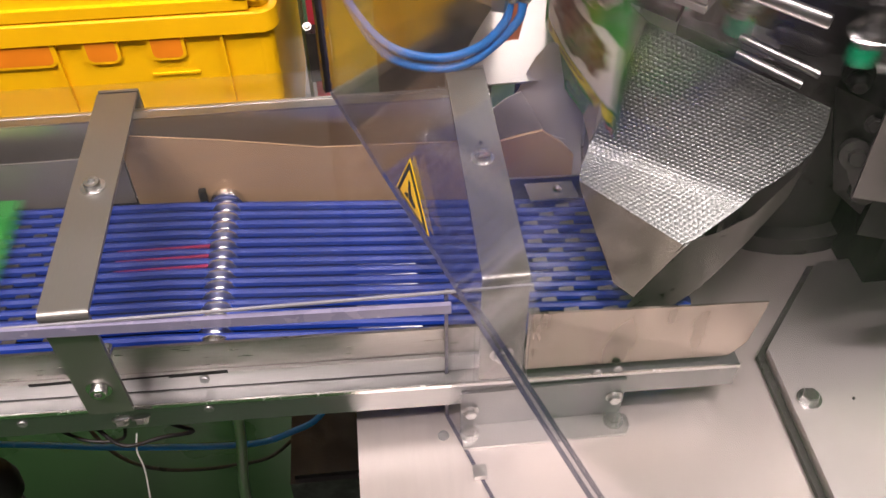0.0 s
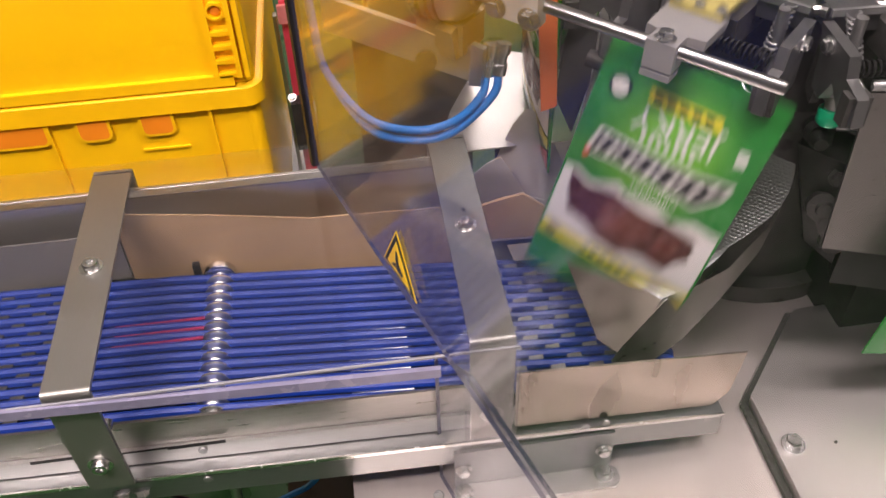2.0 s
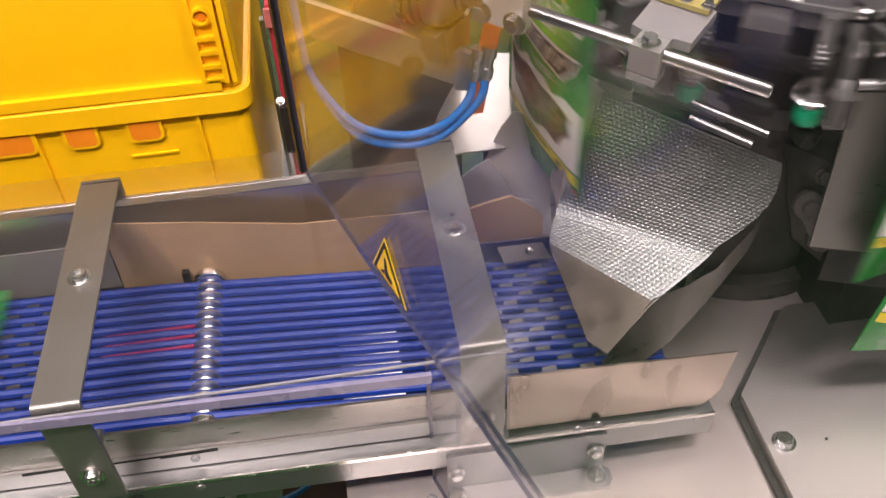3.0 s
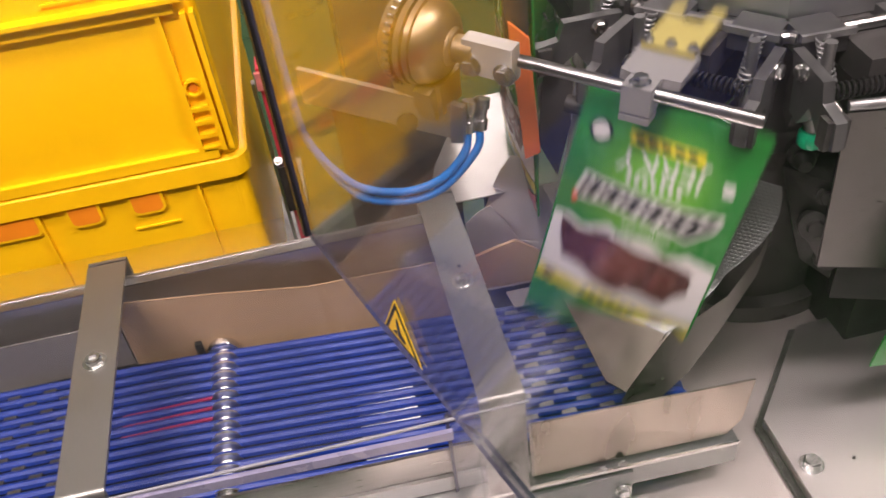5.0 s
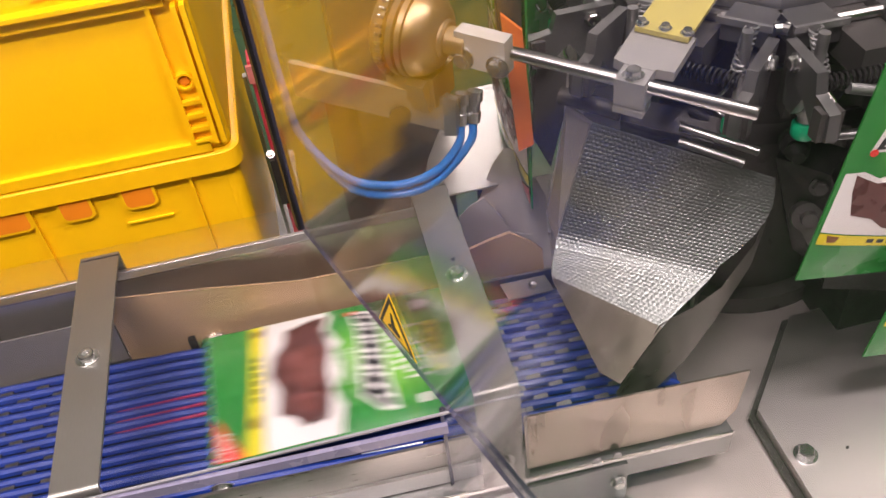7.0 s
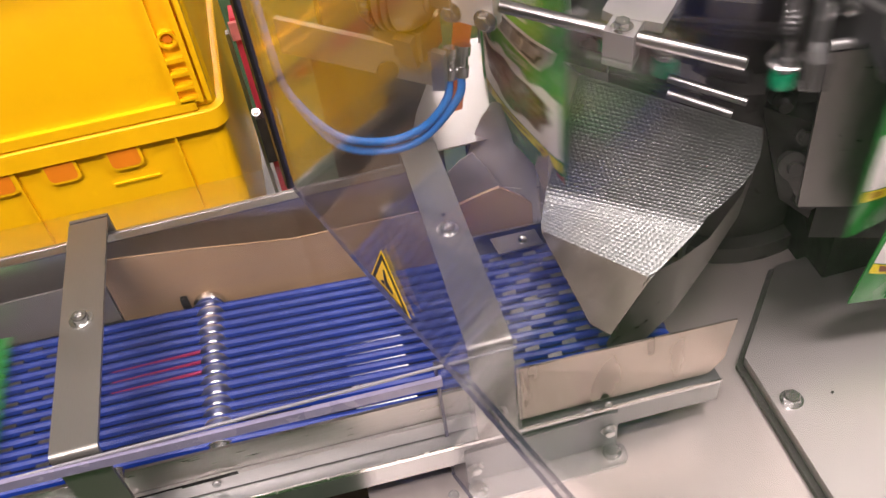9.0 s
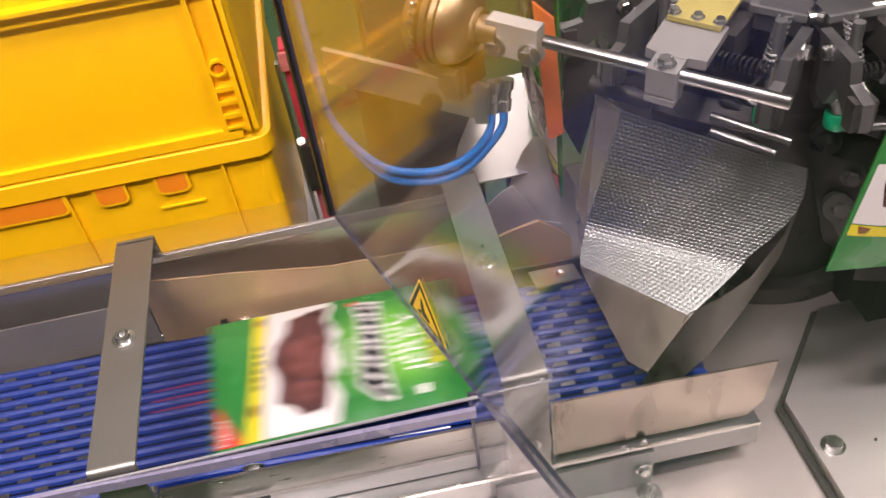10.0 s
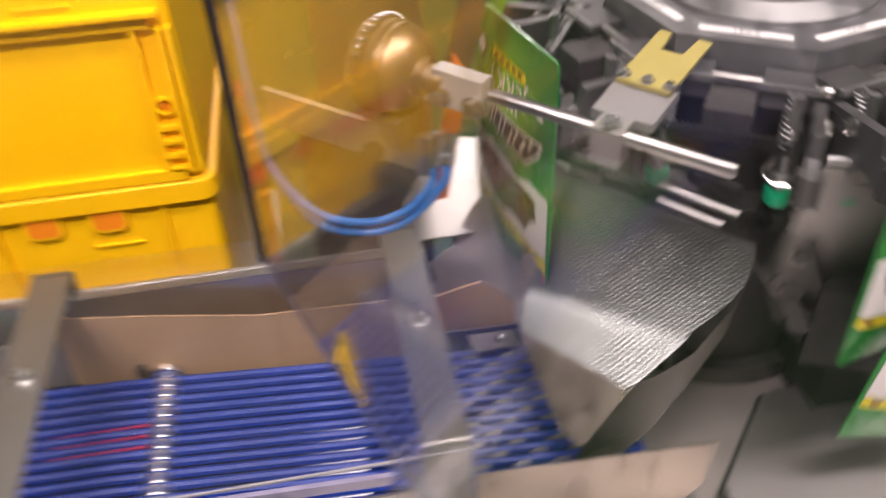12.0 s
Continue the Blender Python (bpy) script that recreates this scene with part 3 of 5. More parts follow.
sticker = thing("warning_sticker", "yellow triangular warning sticker with black border, on the clear panel", "sticker")


def on_door(u, v, lift):
    return wc + DD * u + Vector((0, 0, v)) + side * (0.0026 + lift)


def tri(s, lift, cz=0.0):
    h = s * math.sqrt(3) / 2
    return [on_door(-s / 2, -h / 3 + cz, lift), on_door(s / 2, -h / 3 + cz, lift), on_door(0, 2 * h / 3 + cz, lift)]


SS = 0.050
part("backing", bm_slab(tri(SS, 0.0003), 0.0003), STICK_Y, sticker)
part("border", bm_slab(tri(SS * 0.9, 0.0007), 0.0003), STICK_K, sticker)
part("field", bm_slab(tri(SS * 0.68, 0.0011), 0.0003), STICK_Y, sticker)
part("symbol", bm_slab([on_door(-0.002, -0.006, 0.0015), on_door(0.006, -0.007, 0.0015), on_door(0.008, -0.004, 0.0015), on_door(0.002, 0.001, 0.0015), on_door(0.001, 0.011, 0.0015), on_door(-0.001, 0.011, 0.0015), on_door(-0.002, 0.002, 0.0015)], 0.0003), STICK_K, sticker)
part("symbol", bm_slab([on_door(-0.009, -0.0065, 0.0015), on_door(-0.004, -0.0065, 0.0015), on_door(-0.003, -0.002, 0.0015), on_door(-0.006, -0.003, 0.0015)], 0.0003), STICK_K, sticker)


# ---- yellow crates ----
def crate(z0, tall, name_label, ladder):
    c = thing("stacking_crate", name_label, "crate", pose(-0.462, 0.452, z0), "yellow crates")
    W, D, H, t = 0.573, 0.40, tall, 0.004
    # walls
    part("front_wall", bm_box(0.01, 0, 0, W - 0.01, t, H - 0.001), CRATE, c, bevel=0.001)
    part("back_wall", bm_box(0.01, D - t, 0, W - 0.01, D, H - 0.001), CRATE, c, bevel=0.001)
    part("side_wall", bm_box(0, 0.01, 0, t, D - 0.01, H - 0.001), CRATE, c, bevel=0.001)
    part("side_wall", bm_box(W - t, 0.01, 0, W, D - 0.01, H - 0.001), CRATE, c, bevel=0.001)
    part("crate_bottom", bm_box(0.008, 0.008, 0.002, W - 0.008, D - 0.008, 0.006), CRATE, c)
    for x in (0.0, W):
        part("corner_post", bm_lathe((min(max(x, 0.012), W - 0.012), 0.012, 0), (min(max(x, 0.012), W - 0.012), 0.012, 1), [(0, 0.012), (H - 0.002, 0.0125)], 24), CRATE, c, smooth=True)
    # rim flange with web ribs
    bm = bmesh.new()
    out = 0.007
    pts = []
    for cx, cy, a0 in ((W + out - 0.02, -out + 0.02, -90), (W + out - 0.02, D + out - 0.02, 0), (-out + 0.02, D + out - 0.02, 90), (-out + 0.02, -out + 0.02, 180)):
        pts += [(cx + 0.02 * math.cos(radians(a0 + k * 15)), cy + 0.02 * math.sin(radians(a0 + k * 15))) for k in range(7)]
    loops = []
    for off, z in ((0.0, H - 0.022), (0.0, H), (-0.004, H + 0.003), (-0.018, H + 0.003), (-0.020, H - 0.004), (-0.003, H - 0.006), (-0.003, H - 0.022)):
        ring = []
        for px, py in pts:
            vx, vy = px - W / 2, py - D / 2
            ring.append(bm.verts.new((W / 2 + vx * (1 + off / (W / 2 + out)), D / 2 + vy * (1 + off / (D / 2 + out)), z)))
        loops.append(ring)
    m_ = len(pts)
    for p, q in zip(loops, loops[1:] + loops[:1]):
        for i in range(m_):
            bm.faces.new((p[i], p[(i + 1) % m_], q[(i + 1) % m_], q[i]))
    part("rim", bm, CRATE, c, smooth=True)
    for x in (0.02, 0.17, 0.35, 0.52):
        part("rib", bm_box(x - 0.0015, -out + 0.001, H - 0.024, x + 0.0015, 0.001, H - 0.004), CRATE, c)
        if not ladder:
            part("rib", bm_box(x - 0.0015, -0.005, 0.0, x + 0.0015, 0.001, H - 0.025), CRATE, c)
    # hand holes below the rim: a lip and a solid tab in shaded orange
    for x0, x1 in ((0.21, 0.346), (0.381, 0.411), (0.447, 0.478)):
        zt, zb = H - 0.024, H - 0.047

        def tab(g):
            r = 0.006 + g
            arc = [(x1 + g - r + r * math.sin(k * 0.3927), zb - g + r - r * math.cos(k * 0.3927)) for k in range(4, -1, -1)]
            arc += [(x0 - g + r - r * math.sin(k * 0.3927), zb - g + r - r * math.cos(k * 0.3927)) for k in range(5)]
            return [(x0 - g, zt)] + [(x1 + g, zt)] + arc

        part("hole_lip", bm_slab([(x, -0.002, z) for x, z in tab(0.0032)], 0.0042), CRATE, c, bevel=0.0012)
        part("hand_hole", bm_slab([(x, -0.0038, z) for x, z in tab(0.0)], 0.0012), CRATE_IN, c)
    part("moulded_line", bm_box(0.44, -0.0022, H - 0.070, 0.49, 0.0005, H - 0.0675), CRATE, c)
    if ladder:
        # raised frame round the flat panel
        part("panel_frame", bm_box(0.02, -0.007, 0.165, W - 0.02, 0.0008, 0.178), CRATE, c, bevel=0.002)
        part("panel_frame", bm_box(0.02, -0.014, 0.178, W - 0.01, 0.0008, 0.182), CRATE, c, bevel=0.001)
        part("panel_frame", bm_box(0.02, -0.006, 0.0, W - 0.02, 0.0008, 0.012), CRATE, c, bevel=0.002)
        for x in (0.534, 0.558, 0.566):
            part("panel_frame", bm_box(x, -0.006 if x < 0.55 else -0.012, 0.012, x + 0.005, 0.0008, 0.165), CRATE, c, bevel=0.001)
        for z in (0.010, 0.026, 0.042, 0.058):
            part("rung", bm_box(0.539, -0.006, z, 0.5575, 0.0008, z + 0.0045), CRATE, c, bevel=0.001)
        part("ring", bm_lathe((0.548, 0.0005, 0.084), (0.548, -1, 0.084), [(0, 0.0098), (0.006, 0.0095), (0.006, 0.0072), (0.001, 0.0065), (0.001, 0.0001)], 24), CRATE, c, smooth=True)
        part("ring_core", bm_cyl((0.548, 0.0, 0.084), (0.548, -0.003, 0.084), 0.0048, 6), CRATE_IN, c)
    return c


crate(-0.072, 0.26, "yellow plastic stacking crate with a flat framed wall", True)
crate(-0.371, 0.2945, "yellow plastic stacking crate with orange hand holes under its rim", False)
rack = thing("crate_stand", "steel stand that carries the yellow crates", "stand")
part("stand_top", bm_box(-0.47, 0.46, -0.40, 0.15, 0.86, -0.3715), DULL, rack, bevel=0.002)
part("stand_column", bm_box(-0.2, 0.76, FZ + 0.02, -0.1, 0.84, -0.4005), DULL, rack, bevel=0.003)
part("stand_foot", bm_box(-0.45, 0.72, FZ, 0.12, 0.86, FZ + 0.0195), DULL, rack, bevel=0.002)

# post behind the conveyor
post = thing("red_post", "red painted post with a bolted steel strip behind the conveyor", "post")
part("red_tube", bm_box(0.141, 0.55, FZ, 0.158, 0.58, -0.035), RED, post, bevel=0.003)
part("tape", bm_box(0.1385, 0.5445, -0.060, 0.1545, 0.5495, -0.038), mat("pale_red_tape", (0.75, 0.25, 0.25), 0.4, 0, 0.3, 90), post, "pale red tape")
part("strip", bm_box(0.1325, 0.545, FZ, 0.1365, 0.555, -0.05), STEEL, post)
part("block", bm_box(0.1375, 0.53, -0.225, 0.149, 0.5495, -0.158), DARK, post, bevel=0.002)
socket_bolt((0.140, 0.536, -0.152), (0, -0.6, 0.8), 0.0034, 0.005, post)

# ---- floor clutter under the conveyor ----
pipe = thing("steel_pipe", "bent grey steel pipe standing under the conveyor", "pipe")
part("pipe_body", bm_tube([(0.045, 0.175, -0.17), (0.046, 0.17, -0.3), (0.044, 0.15, -0.39), (0.038, 0.12, -0.467), (0.036, 0.115, -0.6), (0.036, 0.11, FZ)], 0.0056, 14), STEEL, pipe, smooth=True)
hose2 = thing("floor_hose", "blue air hose lying slack under the conveyor", "hose")
part("hose_body", bm_tube([(-0.7, 0.26, -0.45), (-0.234, 0.205, -0.45), (-0.109, 0.189, -0.452), (0.035, 0.177, -0.452), (0.091, 0.186, -0.448), (0.126, 0.204, -0.44), (0.17, 0.26, -0.40), (0.19, 0.33, -0.25)], 0.0036, 10), HOSE, hose2, smooth=True)
hose3 = thing("grey_cable", "grey cable hanging in an arc under the conveyor", "cable")
part("cable_body", bm_tube([(-0.2, 0.30, -0.52), (-0.145, 0.244, -0.55), (-0.08, 0.214, -0.552), (0.009, 0.211, -0.552), (0.063, 0.226, -0.55), (0.12, 0.27, -0.5), (0.18, 0.33, -0.36)], 0.0024, 8), DARK, hose3, smooth=True)
# black block added for the machine base lost in shadow under the table
under_shadow = thing("shadow_block", "black block in place of the shadowed machine base under the table", "pedestal")
part("block", bm_box(0.078, 0.16, FZ, 0.26, 0.34, -0.52), BLACK, under_shadow, bevel=0.02)
part("shadow_cap", bm_box(0.084, 0.166, -0.5195, 0.254, 0.334, -0.512), BLACK, under_shadow, bevel=0.003)
foot = thing("levelling_foot", "black rubber levelling foot with a steel stud", "foot")
part("pad", bm_lathe((-0.21, 0.14, -0.44), (-0.21, 0.14, 1), [(0, 0.02), (0.02, 0.022), (0.04, 0.018), (0.05, 0.008)], 20), BLACK, foot, smooth=True)
part("stud", bm_hex((-0.17, 0.115, -0.44), (0.2, -0.3, 0.9), 0.008, 0.014), GREY, foot)
part("stem", bm_cyl((-0.21, 0.14, FZ), (-0.21, 0.14, -0.44), 0.012, 14), DARK, foot)

# ---- chute ----
chute = thing("discharge_chute", "dimpled stainless discharge chute with folded sides over the belt", "chute")


TL, TR = (0.418, 0.204, 0.042), (0.539, 0.128, 0.009)
FL, FR = (0.379, 0.176, -0.048), (0.483, 0.102, -0.056)
ML, MR = (0.365, 0.151, -0.064), (0.434, 0.080, -0.0735)
BL, BR = (0.3755, 0.0605, -0.0865), (0.387, 0.047, -0.0885)


def rounded(corners, cut, n=7):
    """A polyline whose inner corners are bent on a radius."""
    pts = [Vector(p) for p in corners]
    out = [pts[0]]
    for p, q, r in zip(pts, pts[1:], pts[2:]):
        a, b = q + (p - q).normalized() * min(cut, (p - q).length * 0.48), q + (r - q).normalized() * min(cut, (r - q).length * 0.48)
        out += [out[-1].lerp(a, k / 6) for k in range(1, 6)]
        out += [a * (1 - i / n) ** 2 + q * (2 * i / n * (1 - i / n)) + b * (i / n) ** 2 for i in range(n + 1)]
    return out + [out[-1].lerp(pts[-1], k / 6) for k in range(1, 7)]


def bent_sheet(name, lefts, rights, material, label, nu=10, thick=0.0015, hollow=0.0025):
    """A folded sheet between its two long edges, with UV in metres."""
    bm = bmesh.new()
    uvl = bm.loops.layers.uv.new("uv")
    run, grid, uvs = 0.0, {}, {}
    across = (Vector(TR) - Vector(TL)).normalized()
    for j, (a, b) in enumerate(zip(lefts, rights)):
        if j:
            run += ((a + b) / 2 - (lefts[j - 1] + rights[j - 1]) / 2).length
        k = min(j + 1, len(lefts) - 1)
        n = (b - a).cross(lefts[k] - lefts[k - 1]).normalized()
        for i in range(nu + 1):
            u = i / nu
            for q in (0, 1):
                p = a.lerp(b, u) + n * (q * thick - hollow * (1 - (2 * u - 1) ** 2) * ((b - a).length / 0.14) ** 2)
                v = bm.verts.new(p)
                grid[q, j, i], uvs[v] = v, ((p - lefts[0]).dot(across), run)
    m = len(lefts) - 1
    quads = []
    for j in range(m):
        for i in range(nu):
            quads.append(((0, j, i), (0, j, i + 1), (0, j + 1, i + 1), (0, j + 1, i)))
            quads.append(((1, j, i), (1, j + 1, i), (1, j + 1, i + 1), (1, j, i + 1)))
        quads.append(((0, j, 0), (0, j + 1, 0), (1, j + 1, 0), (1, j, 0)))
        quads.append(((0, j, nu), (1, j, nu), (1, j + 1, nu), (0, j + 1, nu)))
    for i in range(nu):
        quads.append(((0, 0, i), (1, 0, i), (1, 0, i + 1), (0, 0, i + 1)))
        quads.append(((0, m, i), (0, m, i + 1), (1, m, i + 1), (1, m, i)))
    for q in quads:
        f = bm.faces.new([grid[k] for k in q])
        f.smooth = True
        for lp in f.loops:
            lp[uvl].uv = uvs[lp.vert]
    ob = part(name, bm, material, chute, label)
    ob.data.set_sharp_from_angle(angle=radians(40))
    return ob


# steep dimpled back that bends forward into the toe
EDGE_L, EDGE_R = rounded((TL, FL, ML, BL), 0.010), rounded((TR, FR, MR, BR), 0.010)
for k in range(1, 6):
    EDGE_R[k] = EDGE_R[k] + Vector((0.014, -0.003, 0.0)) * math.sin(math.pi * k / 6)
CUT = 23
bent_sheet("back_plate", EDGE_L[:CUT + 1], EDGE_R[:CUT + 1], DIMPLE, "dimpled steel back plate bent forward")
bent_sheet("toe_plate", EDGE_L[CUT:], EDGE_R[CUT:], TOE, "plain worn steel toe with dark reflections in its colour")


def strip_sheet(name, tops, lows, thick, material, label=""):
    """A bent sheet between two edges."""
    bm = bmesh.new()
    tops, lows = [Vector(p) for p in tops], [Vector(p) for p in lows]
    side_ = Vector((0.55, 0.45, -0.7)).normalized() * thick
    a = [[bm.verts.new(p + o) for p in tops] for o in (Vector(), side_)]
    b = [[bm.verts.new(p + o) for p in lows] for o in (Vector(), side_)]
    for i in range(len(tops) - 1):
        for k in (0, 1):
            bm.faces.new((a[k][i], a[k][i + 1], b[k][i + 1], b[k][i]))
        bm.faces.new((a[0][i], a[0][i + 1], a[1][i + 1], a[1][i]))
        bm.faces.new((b[0][i], b[0][i + 1], b[1][i + 1], b[1][i]))
    for i in (0, -1):
        bm.faces.new((a[0][i], b[0][i], b[1][i], a[1][i]))
    return part(name, bm, material, chute, label, smooth=True)


CH_T = [TR, (0.531, 0.119, -0.014), (0.519, 0.108, -0.035), (0.487, 0.093, -0.060), (0.460, 0.086, -0.068), (0.432, 0.081, -0.072), (0.409, 0.064, -0.083), (0.382, 0.043, -0.092)]
CH_B = [(0.538, 0.124, 0.003), (0.529, 0.115, -0.028), (0.516, 0.104, -0.055), (0.484, 0.091, -0.096), (0.463, 0.077, -0.103), (0.447, 0.066, -0.107), (0.410, 0.046, -0.110), (0.386, 0.0435, -0.107)]
strip_sheet("side_cheek", CH_T, CH_B, 0.0015, CHEEK, "plain folded steel cheek")
part("left_cheek", bm_slab([TL, (0.400, 0.212, 0.058), (0.380, 0.207, -0.045), FL], 0.0016), SCUFF, chute)
part("rivet", bm_lathe((0.5025, 0.1545, -0.052), (0.42, 0.0, 0.05), [(0, 0.003), (0.0015, 0.0025), (0.002, 0.0001)], 12), BOLT, chute, smooth=True)
part("chute_bracket", bm_slab([(0.50, 0.16, -0.05), (0.55, 0.2, -0.06), (0.56, 0.22, TZ), (0.52, 0.19, TZ)], 0.004), STEEL, chute)

# ---- release mechanism: actuator, rod, lever ----
RA, RB = Vector((0.346, 0.165, 0.140)), Vector((0.470, 0.058, 0.129))
RD = (RB - RA).normalized()
AX = RA - RD * 0.045
BRONZE = mat("chromated_cast_alloy", (0.38, 0.285, 0.175), 0.42, 0.85, 0.12, 50, 0.25, 250)
act = thing("rotary_actuator", "golden chromated round rotary actuator with toothed rim and bracket", "actuator")
prof = [(0, 0.02), (0, 0.030), (0.006, 0.031), (0.0061, 0.0335), (0.011, 0.0335), (0.0111, 0.0270), (0.0135, 0.0270), (0.0136, 0.0325), (0.0185, 0.0330), (0.0190, 0.0285), (0.0205, 0.0285), (0.0206, 0.0322), (0.0245, 0.0318), (0.0250, 0.0295), (0.0260, 0.0295), (0.0262, 0.0310), (0.034, 0.0288), (0.040, 0.0235), (0.0435, 0.0165), (0.0437, 0.0140), (0.0455, 0.0140), (0.047, 0.0125), (0.0471, 0.010), (0.062, 0.010)]
part("base_block", bm_slab([AX - RD * 0.052 - Vector((0, 0, 0.028)), AX - RD * 0.012 - Vector((0, 0, 0.028)), AX - RD * 0.012 - Vector((0, 0, 0.052)), AX - RD * 0.052 - Vector((0, 0, 0.052))], 0.03), BRONZE, act, bevel=0.002)
part("housing", bm_lathe(AX - RD * 0.051 - Vector((0, 0, 0.002)), AX - Vector((0, 0, 0.002)), prof, 40), BRONZE, act, smooth=True)
d, u, w = frame_axes(AX, RB)
for i in range(36):
    a = i * math.tau / 36
    p = AX - RD * 0.0445 - Vector((0, 0, 0.002)) + 0.0337 * (math.cos(a) * u + math.sin(a) * w)
    part("tooth", bm_cyl(p, p + RD * 0.005, 0.0018, 6), BOLT, act)
for s in (-1, 1):
    part("clamp_ear", bm_slab([AX - RD * 0.03 + s * 0.02 * u - 0.03 * Vector((0, 0, 1)), AX - RD * 0.016 + s * 0.02 * u - 0.03 * Vector((0, 0, 1)), AX - RD * 0.016 + s * 0.014 * u - 0.055 * Vector((0, 0, 1)), AX - RD * 0.03 + s * 0.014 * u - 0.055 * Vector((0, 0, 1))], 0.008), BRONZE, act, bevel=0.001)
# gold tint puts the yellow crate's reflection into the bar's colour
part("bracket_plate", bm_slab([(0.196, 0.247, 0.122), (0.302, 0.196, 0.096), (0.305, 0.196, 0.066), (0.196, 0.249, 0.092)], 0.005), mat("gold_tinted_bar", (0.46, 0.38, 0.27), 0.36, 0.7, 0.08, 80), act, bevel=0.0008)
part("bracket_hole", bm_lathe((0.268, 0.2075, 0.081), (0.26, 0.1, 0.09), [(0, 0.0085), (0.0015, 0.008), (0.0015, 0.005), (0.0005, 0.0001)], 18), DARK, act, smooth=True)
part("lug", bm_slab([(0.298, 0.188, 0.070), (0.306, 0.182, 0.072), (0.308, 0.182, 0.102), (0.300, 0.188, 0.104)], 0.006), STEEL, act, bevel=0.001)
part("support_post", bm_box(0.215, 0.262, TZ + 0.001, 0.240, 0.285, 0.075), DARK, act, bevel=0.002)
part("support_rail", bm_box(0.19, 0.262, TZ - 0.03, 0.5, 0.285, TZ), STEEL, act)
# arm block with two bolts
UPZ = Vector((0, 0, 1))
BLOCK = mat("milled_alloy", (0.58, 0.57, 0.54), 0.5, 0.5, 0.08, 60, 0.15, 300)
part("arm_block", bm_slab([AX + RD * 0.004 + UPZ * 0.010, AX + RD * 0.042 + UPZ * 0.010, AX + RD * 0.042 - UPZ * 0.016, AX + RD * 0.004 - UPZ * 0.016], 0.013), BLOCK, act, bevel=0.001)
fn = u if u.y < 0 else -u
hex_bolt(AX + RD * 0.010 + fn * 0.0065 - UPZ * 0.0090, fn, 0.0062, 0.006, act)
hex_bolt(AX + RD * 0.036 + fn * 0.0065 - UPZ * 0.0095, fn, 0.0062, 0.006, act)

lever = thing("release_lever", "steel release lever with yellow nylon fork, clamped on a round rod", "lever", Matrix.Translation(RA))
rb = RB - RA
part("rod", bm_lathe((0, 0, 0), rb, [(0, 0.0046), (rb.length - 0.001, 0.0046), (rb.length, 0.0038)], 24), CHROME, lever, "polished steel rod", smooth=True)
cp = rb * 0.52
back = Vector((0.60, 0.70, 0.0)).normalized()
up = Vector((0, 0, 1))


def lv(a, b, c):
    return cp + RD * a + back * b + up * c


LALLOY = mat("dull_lever_alloy", (0.34, 0.33, 0.32), 0.62, 0.6, 0.1, 80, 0.12, 300)
part("clamp", bm_slab([lv(-0.010, -0.001, -0.012), lv(0.010, -0.001, -0.012), lv(0.010, -0.001, 0.0065), lv(-0.010, -0.001, 0.0065)], 0.019), LALLOY, lever, bevel=0.0012)
part("clamp_lip", bm_slab([lv(-0.010, -0.003, -0.0175), lv(0.010, -0.003, -0.0175), lv(0.010, -0.003, -0.0132), lv(-0.010, -0.003, -0.0132)], 0.017), LALLOY, lever, bevel=0.0008)
hex_bolt(lv(0, -0.003, 0.0066), up, 0.0054, 0.006, lever)
part("arm_plate", bm_slab([lv(-0.0098, 0.009, 0.003), lv(0.0098, 0.009, 0.003), lv(0.0105, 0.011, 0.003), lv(0.022, 0.012, 0.003), lv(0.023, 0.057, 0.004), lv(-0.019, 0.057, 0.004), lv(-0.0185, 0.012, 0.003)], 0.007), LALLOY, lever, bevel=0.001)
part("fork", bm_slab([lv(-0.0165, 0.047, 0.0098), lv(0.0205, 0.047, 0.0098), lv(0.0235, 0.125, 0.0120), lv(0.014, 0.125, 0.0120), lv(0.011, 0.098, 0.0112), lv(-0.004, 0.098, 0.0112), lv(-0.006, 0.125, 0.0120), lv(-0.0145, 0.125, 0.0120)], 0.0035), YTONGUE, lever, "yellow nylon fork", bevel=0.0006)
for a in (-0.013, 0.003, 0.018):
    hex_bolt(lv(a, 0.052, 0.0118), up, 0.0034, 0.004, lever)

# air hoses at the actuator
for k in range(2):
    hs = thing("air_hose", "blue polyurethane air hose looping from the actuator fittings", "hose", group="actuator hoses")
    o = 0.009 * k
    part("hose_body", bm_tube([(0.310 + o, 0.187, 0.078), (0.305 + o, 0.182, 0.062), (0.285, 0.180, 0.044 - o), (0.255, 0.184, 0.036 - o), (0.220, 0.192, 0.046 - o), (0.194, 0.206, 0.080), (0.189, 0.204, 0.12), (0.187, 0.205, 0.20), (0.187, 0.206, 0.36)], 0.0032, 10), HOSE, hs, smooth=True)
    part("fitting", bm_lathe((0.310 + o, 0.188, 0.076), (0.318 + o, 0.196, 0.115), [(0, 0.0055), (0.008, 0.0058), (0.0085, 0.0045), (0.016, 0.0045), (0.0165, 0.006), (0.024, 0.006), (0.024, 0.003)], 14), BOLT, hs, smooth=True)

# ---- deflector, board and odd things behind ----
defl = thing("deflector_sheet", "bent polished stainless deflector sheets behind the belt", "deflector")
SLIDE = mat("bright_slide_steel", (0.90, 0.87, 0.84), 0.36, 1.0, 0.08, 30, 0.1, 120)
POLISH = mat("polished_bent_steel", (0.74, 0.71, 0.69), 0.36, 0.15, 0.15, 30, 0.15, 120)


